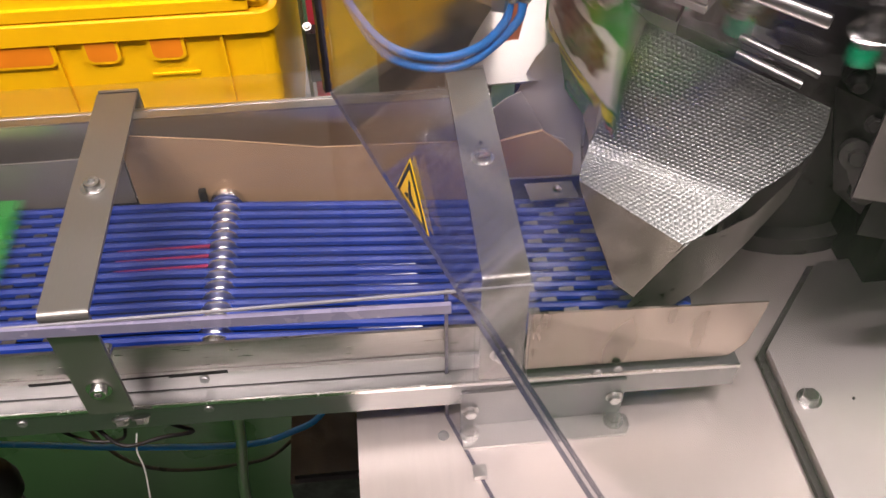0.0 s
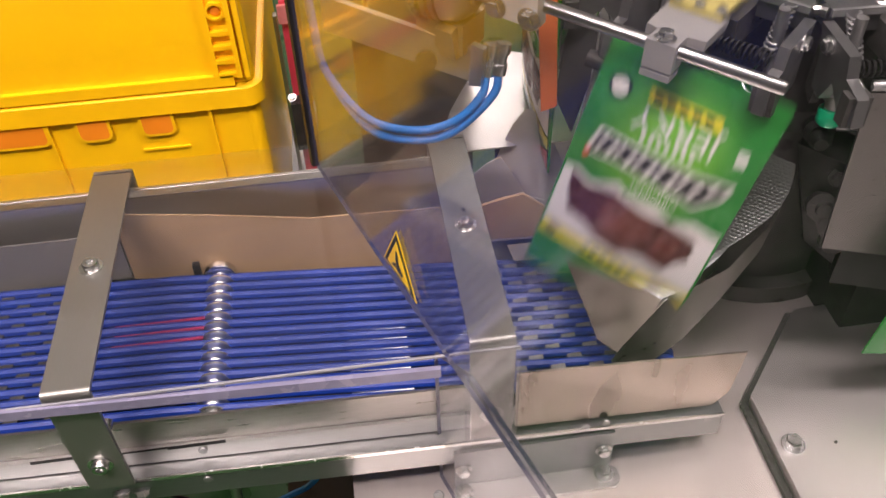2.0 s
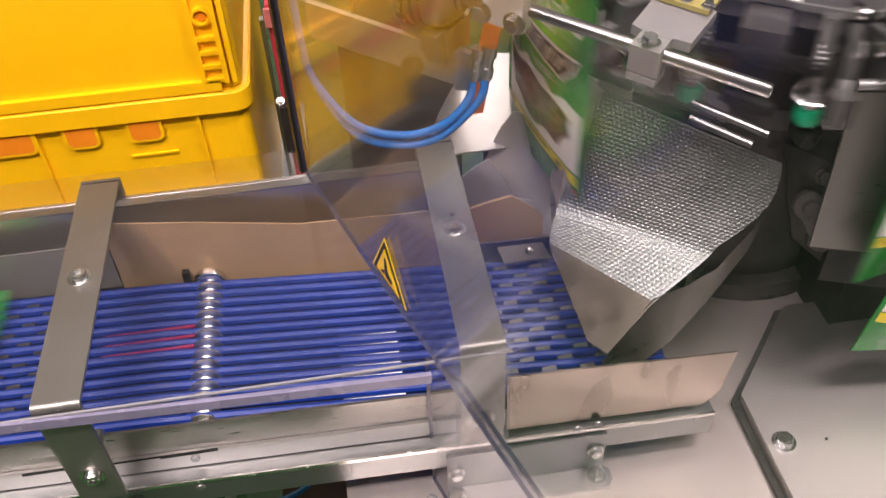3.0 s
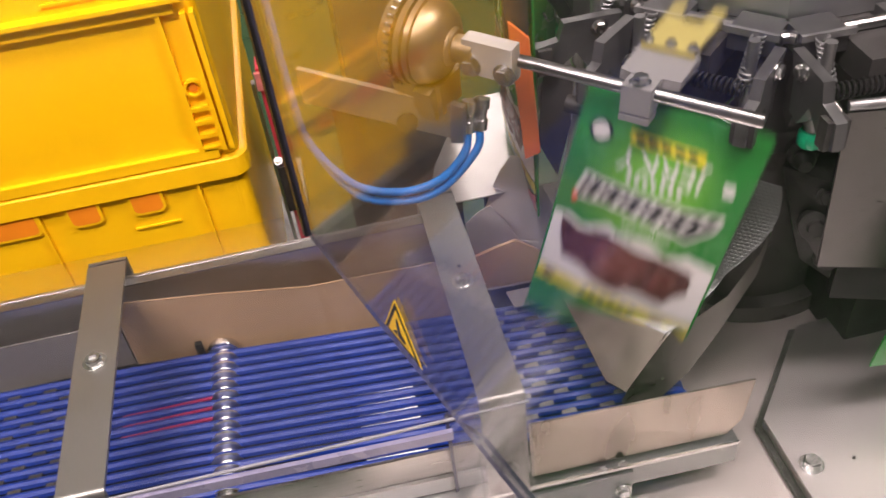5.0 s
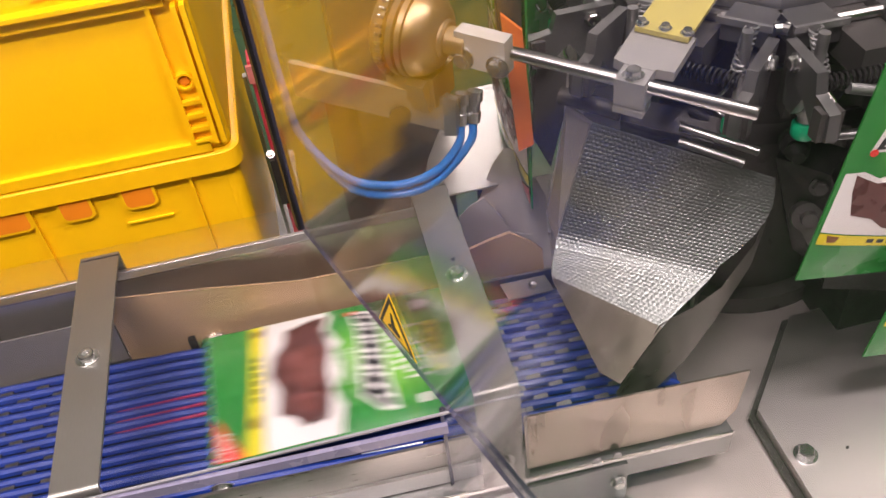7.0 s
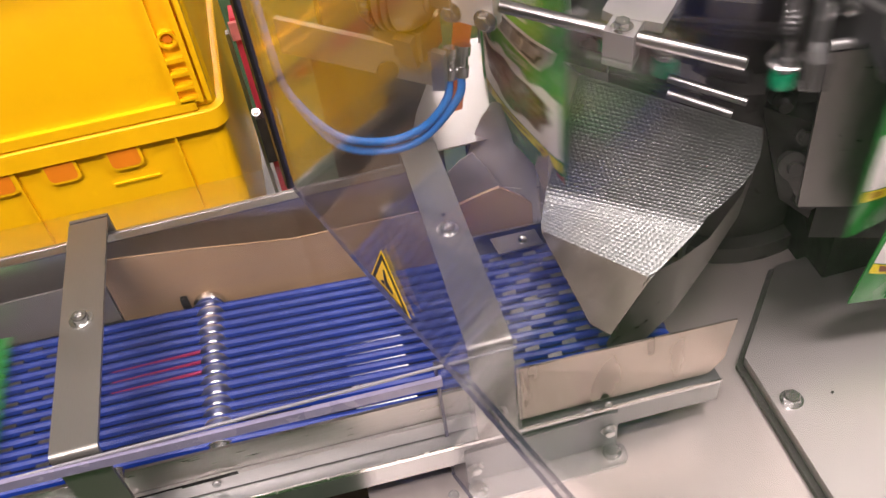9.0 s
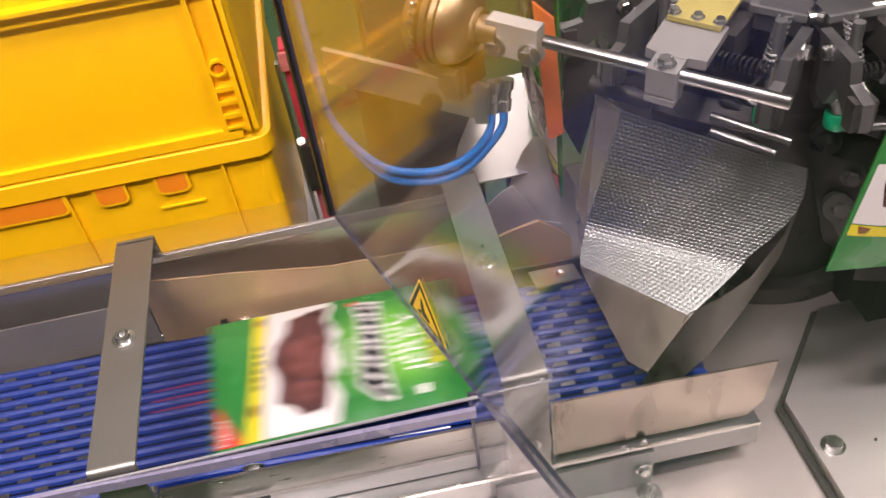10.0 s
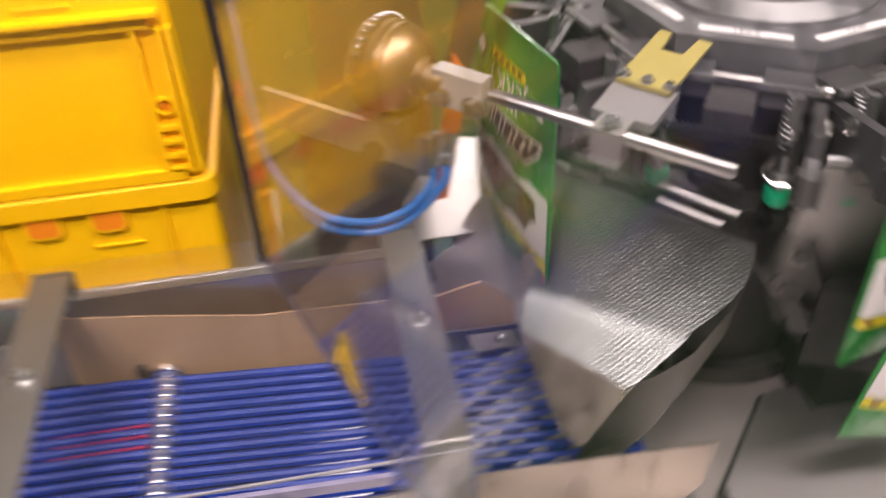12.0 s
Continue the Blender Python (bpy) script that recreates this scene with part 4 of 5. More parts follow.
def wavy_sheet(x0, x1, y, z0, tops, wave):
    """A dented upright sheet with an uneven top edge."""
    bm = bmesh.new()
    nu, nv = 18, 8
    g = {}
    for q in (0, 1):
        for i in range(nu + 1):
            u = i / nu
            k = u * (len(tops) - 1)
            a = int(min(k, len(tops) - 2))
            top = tops[a] + (tops[a + 1] - tops[a]) * (k - a)
            for j in range(nv + 1):
                v = j / nv
                bow = wave * (math.sin(u * 9 + v * 2.5) + 0.6 * math.sin(v * 6 - u * 4)) - 0.02 * v
                g[q, i, j] = bm.verts.new((x0 + (x1 - x0) * u, y - bow + 0.0012 * q, z0 + (top - z0) * v))
    for i in range(nu):
        for j in range(nv):
            bm.faces.new((g[0, i, j], g[0, i + 1, j], g[0, i + 1, j + 1], g[0, i, j + 1]))
            bm.faces.new((g[1, i, j], g[1, i, j + 1], g[1, i + 1, j + 1], g[1, i + 1, j]))
        bm.faces.new((g[0, i, nv], g[0, i + 1, nv], g[1, i + 1, nv], g[1, i, nv]))
    return part("sheet", bm, POLISH, defl, smooth=True)


wavy_sheet(0.312, 0.398, 0.246, -0.16, (-0.105, -0.095, -0.070, -0.030, -0.008, -0.020, -0.046, -0.078), 0.005)
part("twisted_strap", bm_slab([(0.311, 0.250, -0.066), (0.322, 0.248, -0.054), (0.334, 0.246, -0.046), (0.346, 0.243, -0.066), (0.358, 0.241, -0.090), (0.376, 0.240, -0.097), (0.372, 0.241, -0.112), (0.352, 0.243, -0.103), (0.318, 0.248, -0.114)], 0.0015), POLISH, defl)
part("fin", bm_slab([(0.400, 0.262, -0.055), (0.402, 0.245, -0.12), (0.403, 0.225, -0.125), (0.402, 0.262, -0.14)], 0.0015), STEEL, defl)
board = thing("tan_board", "small tan board standing behind the belt", "board")
part("board_body", bm_slab([(x, 0.205, z) for x, z in ((0.305, -0.066), (0.330, -0.059), (0.346, -0.056), (0.365, -0.072), (0.375, -0.084), (0.376, -0.120), (0.305, -0.120))], 0.003), TAN, board, bevel=0.0006)
part("board_foot", bm_box(0.325, 0.2068, TZ + 0.001, 0.375, 0.225, -0.11), DARK, board)
slide = thing("slide_sheet", "bright stainless slide sheet behind the belt", "sheet")
part("sheet", bm_slab([(x, y, -0.050 + 0.06 * (y - 0.24)) for x, y in ((0.296, 0.262), (0.288, 0.286), (0.300, 0.320), (0.317, 0.353), (0.340, 0.392), (0.365, 0.412), (0.392, 0.400), (0.425, 0.360), (0.432, 0.300), (0.420, 0.262))], 0.0015), SLIDE, slide)
part("leg", bm_box(0.338, 0.286, TZ + 0.001, 0.344, 0.292, -0.049), DARK, slide)
SP = (0.359, 0.2215, 0.23)
strip = thing("orange_strip", "orange silicone strip swinging in the machine", "strip", pose(*SP))
part("strip_body", bm_slab([Vector(p) - Vector(SP) for p in ((0.352, 0.219, 0.142), (0.3665, 0.214, 0.128), (0.3725, 0.213, 0.026), (0.3605, 0.216, 0.020))], 0.004), ORANGE, strip, bevel=0.001)
part("strip_clip", bm_box(-0.009, -0.001, -0.105, 0.009, 0.0065, 0.09), DARK, strip, bevel=0.001)

blade = thing("opener_blade", "dark pointed sheet steel blade hanging by the orange strip", "blade")
part("blade_sheet", bm_slab([(0.387, 0.235, 0.095), (0.408, 0.235, 0.080), (0.405, 0.235, 0.030), (0.393, 0.235, -0.019), (0.377, 0.235, 0.018), (0.381, 0.235, 0.071)], 0.0015), DARK, blade)

# ---- carousel ----
A0 = radians(-47)
NV = Vector((-math.sin(A0), math.cos(A0), 0))
HANG = Vector((0.434, 0.132, 0.050))
CR = 0.22
CC = Vector((HANG.x, HANG.y, 0)) + NV * CR
TH0 = math.atan2(-NV.y, -NV.x)
STEP = radians(45)

stand = thing("machine_column", "dark machine column under the carousel", "machine")
part("column", bm_lathe((CC.x, CC.y, TZ), (CC.x, CC.y, 1), [(0, 0.115), (0.02, 0.115), (0.021, 0.10), (0.19, 0.10), (0.20, 0.085), (0.30, 0.085)], 32), DARK, stand, smooth=True)
part("back_panel", bm_box(0.44, 0.60, TZ - 0.2, 1.3, 0.64, 0.22), DARK, stand)
part("pedestal", bm_box(0.42, 0.345, FZ, 1.25, 0.66, TZ - 0.001), STEEL_Y, stand)
# added white sheet stands in for bright light glimpsed behind the machine
backing = thing("bright_glimpse_sheet", "white sheet added for the bright glimpse behind the carousel", "sheet")
part("sheet", bm_slab([(x, 0.45, z) for x, z in ((0.446, 0.034), (0.452, 0.004), (0.462, -0.030), (0.462, TZ + 0.001), (0.500, TZ + 0.001), (0.500, -0.030), (0.478, -0.010), (0.472, 0.034))], 0.003), WHITE, backing)
cab = thing("drive_cabinet", "dark painted drive cabinet behind the guard panel", "cabinet")
part("cabinet_body", bm_box(0.235, 0.40, FZ, 0.335, 0.56, 0.135), DARK, cab, bevel=0.004)
part("cabinet_lid", bm_box(0.233, 0.398, 0.1355, 0.337, 0.562, 0.142), BLACK, cab, bevel=0.002)
shelf = thing("jaw_bars", "pair of steel jaw bars behind the chute", "bar")
part("bar", bm_cyl((0.470, 0.157, 0.055), (0.514, 0.117, 0.048), 0.0033, 12), CHROME, shelf, smooth=True)
part("bar", bm_cyl((0.466, 0.148, 0.048), (0.502, 0.115, 0.042), 0.0033, 12), CHROME, shelf, smooth=True)
part("roll", bm_cyl((0.392, 0.205, 0.072), (0.43, 0.175, 0.066), 0.007, 14), DARK, shelf, smooth=True)
part("carrier", bm_slab([(0.44, 0.195, 0.055), (0.50, 0.155, 0.045), (0.52, 0.2, 0.0), (0.46, 0.24, 0.0)], 0.02), DARK, shelf, bevel=0.002)



def flat_text(name, text, size, material, parent, m):
    """Printed characters as a flat mesh."""
    cu = bpy.data.curves.new(name, "FONT")
    cu.body, cu.size, cu.align_x, cu.align_y, cu.resolution_u = text, size, "CENTER", "CENTER", 2
    tmp = bpy.data.objects.new("tmp_text", cu)
    scene.collection.objects.link(tmp)
    bpy.context.view_layer.update()
    src = bpy.data.meshes.new_from_object(tmp.evaluated_get(bpy.context.evaluated_depsgraph_get()))
    bpy.data.objects.remove(tmp)
    bm = bmesh.new()
    bm.from_mesh(src)
    bpy.data.meshes.remove(src)
    bm.transform(m)
    return part(name, bm, material, parent)


car = thing("gripper_carousel", "indexing steel carousel with eight spring-loaded pouch grippers", "carousel", pose(CC.x, CC.y, 0))
DZ = 0.135
bm = bmesh.new()
oct_ = [(0.125 * math.cos(TH0 + STEP * (i + 0.5)), 0.125 * math.sin(TH0 + STEP * (i + 0.5)), DZ) for i in range(8)]
part("disc", bm_slab(oct_, 0.022, bm), DULL, car, bevel=0.002)
part("hub", bm_lathe((0, 0, DZ + 0.011), (0, 0, 1), [(0, 0.085), (0.004, 0.085), (0.012, 0.07), (0.02, 0.07), (0.03, 0.05), (0.05, 0.05)], 36), DULL, car, smooth=True)
for i in range(8):
    th = TH0 + STEP * i
    R = Matrix.Rotation(th, 4, "Z")
    arm = part("gripper_arm", bm_box(0.10, -0.016, DZ - 0.035, 0.175, 0.016, DZ - 0.012), DARK, car, m=R, bevel=0.002)
    part("label_strip", bm_box(0.096, -0.035, DZ + 0.0112, 0.104, 0.03, DZ + 0.0118), LABELW, arm)
    flat_text("label_mark", "150/8", 0.0085, INK, arm, Matrix.Translation((0.100, -0.002, DZ + 0.0120)) @ Matrix.Rotation(radians(90), 4, "Z"))
    part("cross_bar", bm_cyl((0.135, -0.062, DZ - 0.008), (0.135, 0.062, DZ - 0.008), 0.0042, 10), CHROME, arm)
    for s in (-1, 1):
        part("finger", bm_slab([(0.150, s * 0.056, DZ - 0.008), (0.196, s * 0.058, DZ - 0.008), (0.200, s * 0.058, DZ - 0.022), (0.219, s * 0.058, DZ - 0.026), (0.221, s * 0.058, DZ - 0.046), (0.205, s * 0.058, DZ - 0.050), (0.186, s * 0.058, DZ - 0.034), (0.172, s * 0.056, DZ - 0.055), (0.160, s * 0.056, DZ - 0.052), (0.158, s * 0.056, DZ - 0.026)], 0.008), GREY, arm, bevel=0.001)
        part("jaw", bm_box(0.206, s * 0.058 - 0.008, DZ - 0.048, 0.2165, s * 0.058 + 0.008, DZ - 0.026), DARK, arm, bevel=0.001)
        part("finger_bolt", bm_hex((0.168, s * 0.0605, DZ - 0.016), (0, s, 0), 0.005, 0.005), BOLT, arm)
        part("link", bm_slab([(0.13, s * 0.042, DZ - 0.02), (0.155, s * 0.046, DZ - 0.03), (0.15, s * 0.048, DZ - 0.075), (0.135, s * 0.046, DZ - 0.07)], 0.007), DARK, arm, bevel=0.001)
        # bracket with a white-edged top and the spring that hangs from it
        part("bracket", bm_box(0.118, s * 0.034 - 0.017, DZ - 0.020, 0.146, s * 0.034 + 0.017, DZ - 0.004), GREY, arm, bevel=0.0012)
        part("scale_edge", bm_box(0.1465, s * 0.034 - 0.020, DZ - 0.006, 0.1495, s * 0.034 + 0.020, DZ - 0.001), DULL, arm)
        coil = [(0.150 + 0.022 * k / 90 + 0.0048 * math.cos(k * 0.7), s * 0.040 + 0.0048 * math.sin(k * 0.7), DZ - 0.002 - 0.030 * k / 90) for k in range(91)]
        part("spring", bm_tube(coil, 0.0010, 6, smooth=1), DULL, arm, "steel coil spring")
        part("hook", bm_tube([(0.172, s * 0.040, DZ - 0.032), (0.176, s * 0.036, DZ - 0.040), (0.178, s * 0.030, DZ - 0.050), (0.182, s * 0.036, DZ - 0.056), (0.183, s * 0.048, DZ - 0.055)], 0.0013, 6), BOLT, arm, smooth=True)
    coil = [(0.178 + 0.0055 * math.cos(k * 0.7), -0.045 + 0.09 * k / 200, DZ - 0.030 + 0.0055 * math.sin(k * 0.7)) for k in range(201)]
    part("spring", bm_tube(coil, 0.0011, 6, smooth=1), BLACK, arm, "black coil spring")
    for s in (-1, 1):
        cap = part("cap", bm_lathe((0.165, s * 0.042, DZ - 0.082), (0.165, s * 0.042, 1), [(0, 0.0075), (0.002, 0.009), (0.011, 0.009), (0.013, 0.0075)], 20), GREENCAP, arm, "green plastic cap", smooth=True)
        part("stem", bm_lathe((0.165, s * 0.042, DZ - 0.0685), (0.165, s * 0.042, 1), [(0, 0.006), (0.006, 0.006), (0.0065, 0.0085), (0.012, 0.0085), (0.0125, 0.004), (0.07, 0.004)], 14), DULL, arm, smooth=True)
    part("knuckle", bm_lathe((0.150, -0.02, DZ - 0.08), (0.150, 0.03, DZ - 0.09), [(0, 0.006), (0.01, 0.009), (0.018, 0.006), (0.028, 0.008), (0.04, 0.005)], 14), BLACK, arm, smooth=True)
side_unit = thing("pickup_unit", "black oiled pick-up mechanism beside the chute", "machine")
part("body", bm_slab([(0.556, 0.150, 0.022), (0.586, 0.120, 0.018), (0.612, 0.110, -0.05), (0.610, 0.122, -0.095), (0.590, 0.150, -0.085), (0.576, 0.155, -0.04)], 0.03), BLACK, side_unit, bevel=0.004)
part("side_block", bm_slab([(0.596, 0.125, -0.02), (0.70, 0.08, -0.03), (0.72, 0.08, -0.10), (0.60, 0.13, -0.105)], 0.05), BLACK, side_unit, bevel=0.004)
part("rear_block", bm_box(0.60, 0.20, TZ + 0.001, 0.78, 0.30, -0.02), BLACK, side_unit, bevel=0.004)
part("cam", bm_lathe((0.574, 0.128, -0.035), (0.566, 0.11, -0.03), [(0, 0.012), (0.004, 0.014), (0.010, 0.013), (0.011, 0.007), (0.016, 0.006)], 18), DARK, side_unit, smooth=True)
part("cam", bm_lathe((0.586, 0.118, -0.066), (0.578, 0.10, -0.06), [(0, 0.010), (0.004, 0.0115), (0.009, 0.010), (0.010, 0.005)], 18), DARK, side_unit, smooth=True)
part("link_arm", bm_slab([(0.560, 0.128, -0.030), (0.572, 0.118, -0.028), (0.590, 0.104, -0.066), (0.580, 0.110, -0.072)], 0.006), DARK, side_unit, bevel=0.001)
part("knob", bm_lathe((0.556, 0.142, 0.036), (0.54, 0.10, 0.036), [(0, 0.008), (0.006, 0.0115), (0.013, 0.0115), (0.016, 0.007), (0.022, 0.009), (0.03, 0.005)], 16), BLACK, side_unit, smooth=True)
part("pin", bm_cyl((0.555, 0.140, 0.035), (0.60, 0.115, 0.045), 0.004, 12), DULL, side_unit, smooth=True)
part("nut", bm_hex((0.572, 0.118, 0.0), (-0.4, -0.9, 0.2), 0.006, 0.007), DARK, side_unit)
part("foot", bm_box(0.625, 0.115, TZ + 0.001, 0.70, 0.20, -0.08), BLACK, side_unit)
apron = thing("pickup_flap", "bent steel flap of the pouch pick-up", "flap", pose(0.60, 0.095, 0.095))
part("flap_sheet", bm_slab([(-0.041, 0.006, -0.006), (0.045, -0.02, 0.0), (0.06, -0.03, -0.15), (-0.042, -0.004, -0.141)], 0.0025), SIDE, apron, bevel=0.0008)
part("flap_hinge", bm_cyl((-0.04, 0.008, -0.002), (0.05, -0.018, 0.004), 0.004, 12), DULL, apron, smooth=True)

# ---- pouches ----
BW, BH = 0.130, 0.206


def bulge(x, z):
    a, b = max(0.0, 1 - (2 * x / BW) ** 2), max(0.0, 1 - ((2 * z) / (BH * 0.93)) ** 2)
    return 0.0008 + 0.0085 * a ** 0.6 * b ** 0.7 + 0.0006 * math.sin(90 * x + 60 * z) * a * b


def film(name, material, outline, parent, lift, label=""):
    """A printed field on the pouch's front, following its swell. outline in metres, x to the print's hung right, z up."""
    bm = bmesh.new()
    bm.faces.new([bm.verts.new((x, 0, z)) for x, z in outline])
    bmesh.ops.triangulate(bm, faces=bm.faces[:])
    for _ in range(3):
        bmesh.ops.subdivide_edges(bm, edges=[e for e in bm.edges if e.calc_length() > 0.007], cuts=1)
        bmesh.ops.triangulate(bm, faces=bm.faces[:])
    for v in bm.verts:
        v.co.y = -bulge(v.co.x, v.co.z) - lift
    for f in bm.faces:
        f.normal_update()
    ob = part(name, bm, material, parent, label)
    for p in ob.data.polygons:
        p.use_smooth = True
    return ob


def lettering(name, text, size, material, parent, x, z, lift, squeeze=1.0):
    """Text set upside down, as the pouch hangs head down."""
    cu = bpy.data.curves.new(name, "FONT")
    cu.body, cu.size, cu.align_x, cu.align_y, cu.resolution_u = text, size, "CENTER", "CENTER", 2
    tmp = bpy.data.objects.new("tmp_text", cu)
    scene.collection.objects.link(tmp)
    bpy.context.view_layer.update()
    src = bpy.data.meshes.new_from_object(tmp.evaluated_get(bpy.context.evaluated_depsgraph_get()))
    bpy.data.objects.remove(tmp)
    bm = bmesh.new()
    bm.from_mesh(src)
    bpy.data.meshes.remove(src)
    for v in bm.verts:
        px, pz = x - v.co.x * squeeze, z - v.co.y
        v.co = Vector((px, -bulge(px, pz) - lift, pz))
    return part(name, bm, material, parent)


def pouch_body(parent):
    nu, nv = 16, 24
    bm = bmesh.new()
    g = {}
    for s in (-1, 1):
        for j in range(nv + 1):
            for i in range(nu + 1):
                x, z = BW * (i / nu - 0.5), BH * (j / nv - 0.5)
                g[s, j, i] = bm.verts.new((x, s * bulge(x, z), z))
    for j in range(nv):
        for i in range(nu):
            bm.faces.new((g[-1, j, i], g[-1, j, i + 1], g[-1, j + 1, i + 1], g[-1, j + 1, i]))
            bm.faces.new((g[1, j, i], g[1, j + 1, i], g[1, j + 1, i + 1], g[1, j, i + 1]))
    for i in range(nu):
        for j in (0, nv):
            bm.faces.new((g[-1, j, i], g[1, j, i], g[1, j, i + 1], g[-1, j, i + 1]))
    for j in range(nv):
        for i in (0, nu):
            bm.faces.new((g[-1, j, i], g[-1, j + 1, i], g[1, j + 1, i], g[1, j, i]))
    part("film_body", bm, B_GREEN, parent, "green printed film", smooth=True)


def build_pouch():
    p = thing("snack_pouch", "green printed snack pouch with meat picture, head down", "pouch", group="snack pouches")
    pouch_body(p)
    hw = BW / 2 - 0.002
    z = lambda f: BH * (0.5 - f)
    # white band
    wb = [(-hw, z(0.515)), (-0.052, z(0.50)), (-0.04, z(0.525)), (-0.02, z(0.485)), (-0.006, z(0.53)), (0.012, z(0.50)), (0.026, z(0.54)), (0.042, z(0.515)), (hw, z(0.545)), (hw, z(0.82)), (0.02, z(0.80)), (-hw, z(0.765))]
    film("white_band", B_WHITE, wb, p, 0.0004)
    meat = [(-0.056, z(0.515)), (-0.040, z(0.545)), (-0.016, z(0.53)), (0.004, z(0.555)), (0.026, z(0.55)), (0.046, z(0.575)), (0.052, z(0.60)), (0.042, z(0.64)), (0.052, z(0.665)), (0.042, z(0.70)), (0.036, z(0.755)), (0.014, z(0.735)), (-0.002, z(0.765)), (-0.02, z(0.745)), (-0.032, z(0.70)), (-0.048, z(0.685)), (-0.044, z(0.63)), (-0.054, z(0.59))]
    film("meat_picture", B_MEAT, meat, p, 0.0006)
    film("meat_slice", B_MEAT2, [(-0.02, z(0.56)), (0.012, z(0.575)), (0.02, z(0.63)), (0.006, z(0.70)), (-0.018, z(0.69)), (-0.026, z(0.62))], p, 0.0008)
    film("meat_slice", B_MEAT2, [(0.024, z(0.60)), (0.042, z(0.61)), (0.036, z(0.68)), (0.022, z(0.69))], p, 0.0008)
    film("yellow_band", B_YELLOW, [(-hw, z(0.77)), (0.02, z(0.805)), (hw, z(0.83)), (hw, z(0.885)), (0.03, z(0.86)), (-0.015, z(0.835)), (-hw, z(0.82))], p, 0.0005)
    film("figure_print", B_BROWN, [(-0.058, z(0.775)), (-0.048, z(0.785)), (-0.050, z(0.81)), (-0.056, z(0.81))], p, 0.0008)
    film("figure_print", B_BROWN, [(0.030, z(0.825)), (0.044, z(0.83)), (0.040, z(0.86)), (0.034, z(0.855))], p, 0.0008)
    for k in range(6):
        x0 = -0.026 + 0.008 * k
        film("print_bar", B_BLACK, [(x0, z(0.797 + 0.003 * k)), (x0 + 0.0055, z(0.799 + 0.003 * k)), (x0 + 0.0055, z(0.818 + 0.003 * k)), (x0, z(0.816 + 0.003 * k))], p, 0.0008)
    film("corner_flash", B_RED, [(hw, z(0.89)), (hw, z(0.985)), (0.022, z(0.985))], p, 0.0006)
    lettering("flash_word", "NEW", 0.0115, B_WHITE, p, 0.0495, z(0.955), 0.0010, 0.95)
    # brand drawn as a plain black wedge with a white rim and slanting nicks
    film("logo_rim", B_WHITE, [(-0.054, z(0.425)), (-0.049, z(0.315)), (-0.01, z(0.325)), (0.028, z(0.335)), (0.056, z(0.325)), (0.052, z(0.385)), (0.036, z(0.455)), (0.022, z(0.44)), (0.0, z(0.425)), (-0.03, z(0.415))], p, 0.0005)
    film("logo_wedge", B_BLACK, [(-0.051, z(0.413)), (-0.046, z(0.327)), (-0.01, z(0.337)), (0.028, z(0.347)), (0.053, z(0.337)), (0.049, z(0.38)), (0.035, z(0.442)), (0.024, z(0.428)), (0.0, z(0.413)), (-0.03, z(0.404))], p, 0.0009)
    for x0, w0, f0, f1 in ((-0.044, 0.0022, 0.318, 0.40), (-0.0365, 0.003, 0.34, 0.415), (-0.029, 0.002, 0.32, 0.395), (-0.0215, 0.0032, 0.345, 0.42), (-0.0135, 0.0024, 0.325, 0.40), (-0.0055, 0.0034, 0.35, 0.425), (0.003, 0.0024, 0.33, 0.41), (0.0115, 0.0034, 0.36, 0.435), (0.020, 0.0026, 0.34, 0.41), (0.0295, 0.0040, 0.36, 0.415), (0.041, 0.0030, 0.33, 0.385)):
        film("logo_nick", B_WHITE, [(x0 + 0.003, z(f0)), (x0 + 0.003 + w0, z(f0)), (x0 - 0.003 + w0, z(f1)), (x0 - 0.003, z(f1))], p, 0.0012)
    film("logo_dot", B_RED, [(-0.0515 + 0.003 * math.cos(a * 0.785), z(0.425) + 0.003 * math.sin(a * 0.785)) for a in range(8)], p, 0.0011)
    lettering("variety_word", "ORIGINAL", 0.0095, B_WHITE, p, 0.006, z(0.465), 0.0009, 0.9)
    lettering("title_word", "JERKY", 0.0245, B_WHITE, p, 0.001, z(0.215), 0.0009, 0.98)
    for k in range(7):
        x0 = -0.020 + 0.0062 * k
        film("print_bar", B_WHITE, [(x0, z(0.268)), (x0 + 0.0035, z(0.268)), (x0 + 0.0035, z(0.297)), (x0, z(0.297))], p, 0.0009)
    film("title_tag", B_YELLOW, [(-0.026, z(0.115)), (0.028, z(0.12)), (0.028, z(0.16)), (-0.026, z(0.155))], p, 0.0006)
    for k in range(5):
        x0 = -0.022 + 0.0095 * k
        film("print_bar", B_BLACK, [(x0, z(0.128)), (x0 + 0.006, z(0.128)), (x0 + 0.006, z(0.147)), (x0, z(0.147))], p, 0.0009)
    disc = lambda r: [(-0.047 + r * math.cos(k * 0.5236), z(0.15) + r * math.sin(k * 0.5236)) for k in range(12)]
    film("seal_disc", B_BLACK, disc(0.0090), p, 0.0006, "dark round print")
    film("seal_patch", B_WHITE, disc(0.0065), p, 0.0009, "silver foil patch")
    film("seal_patch", B_WHITE, [(0.046, z(0.20)), (0.054, z(0.20)), (0.054, z(0.24)), (0.046, z(0.24))], p, 0.0006)
    return p


def first_time(j):
    """When pouch j hangs over the chute, just before it is let go."""
    return -1.1 + 1.5 * j


def turn_of(t):
    """How many steps the carousel has made at time t."""
    m = math.floor((t + 1.1 + 0.57) / 1.5)
    s = min(1.0, max(0.0, (t - (first_time(m) - 0.57)) / 0.45))
    return m - 1 + s * s * (3 - 2 * s)


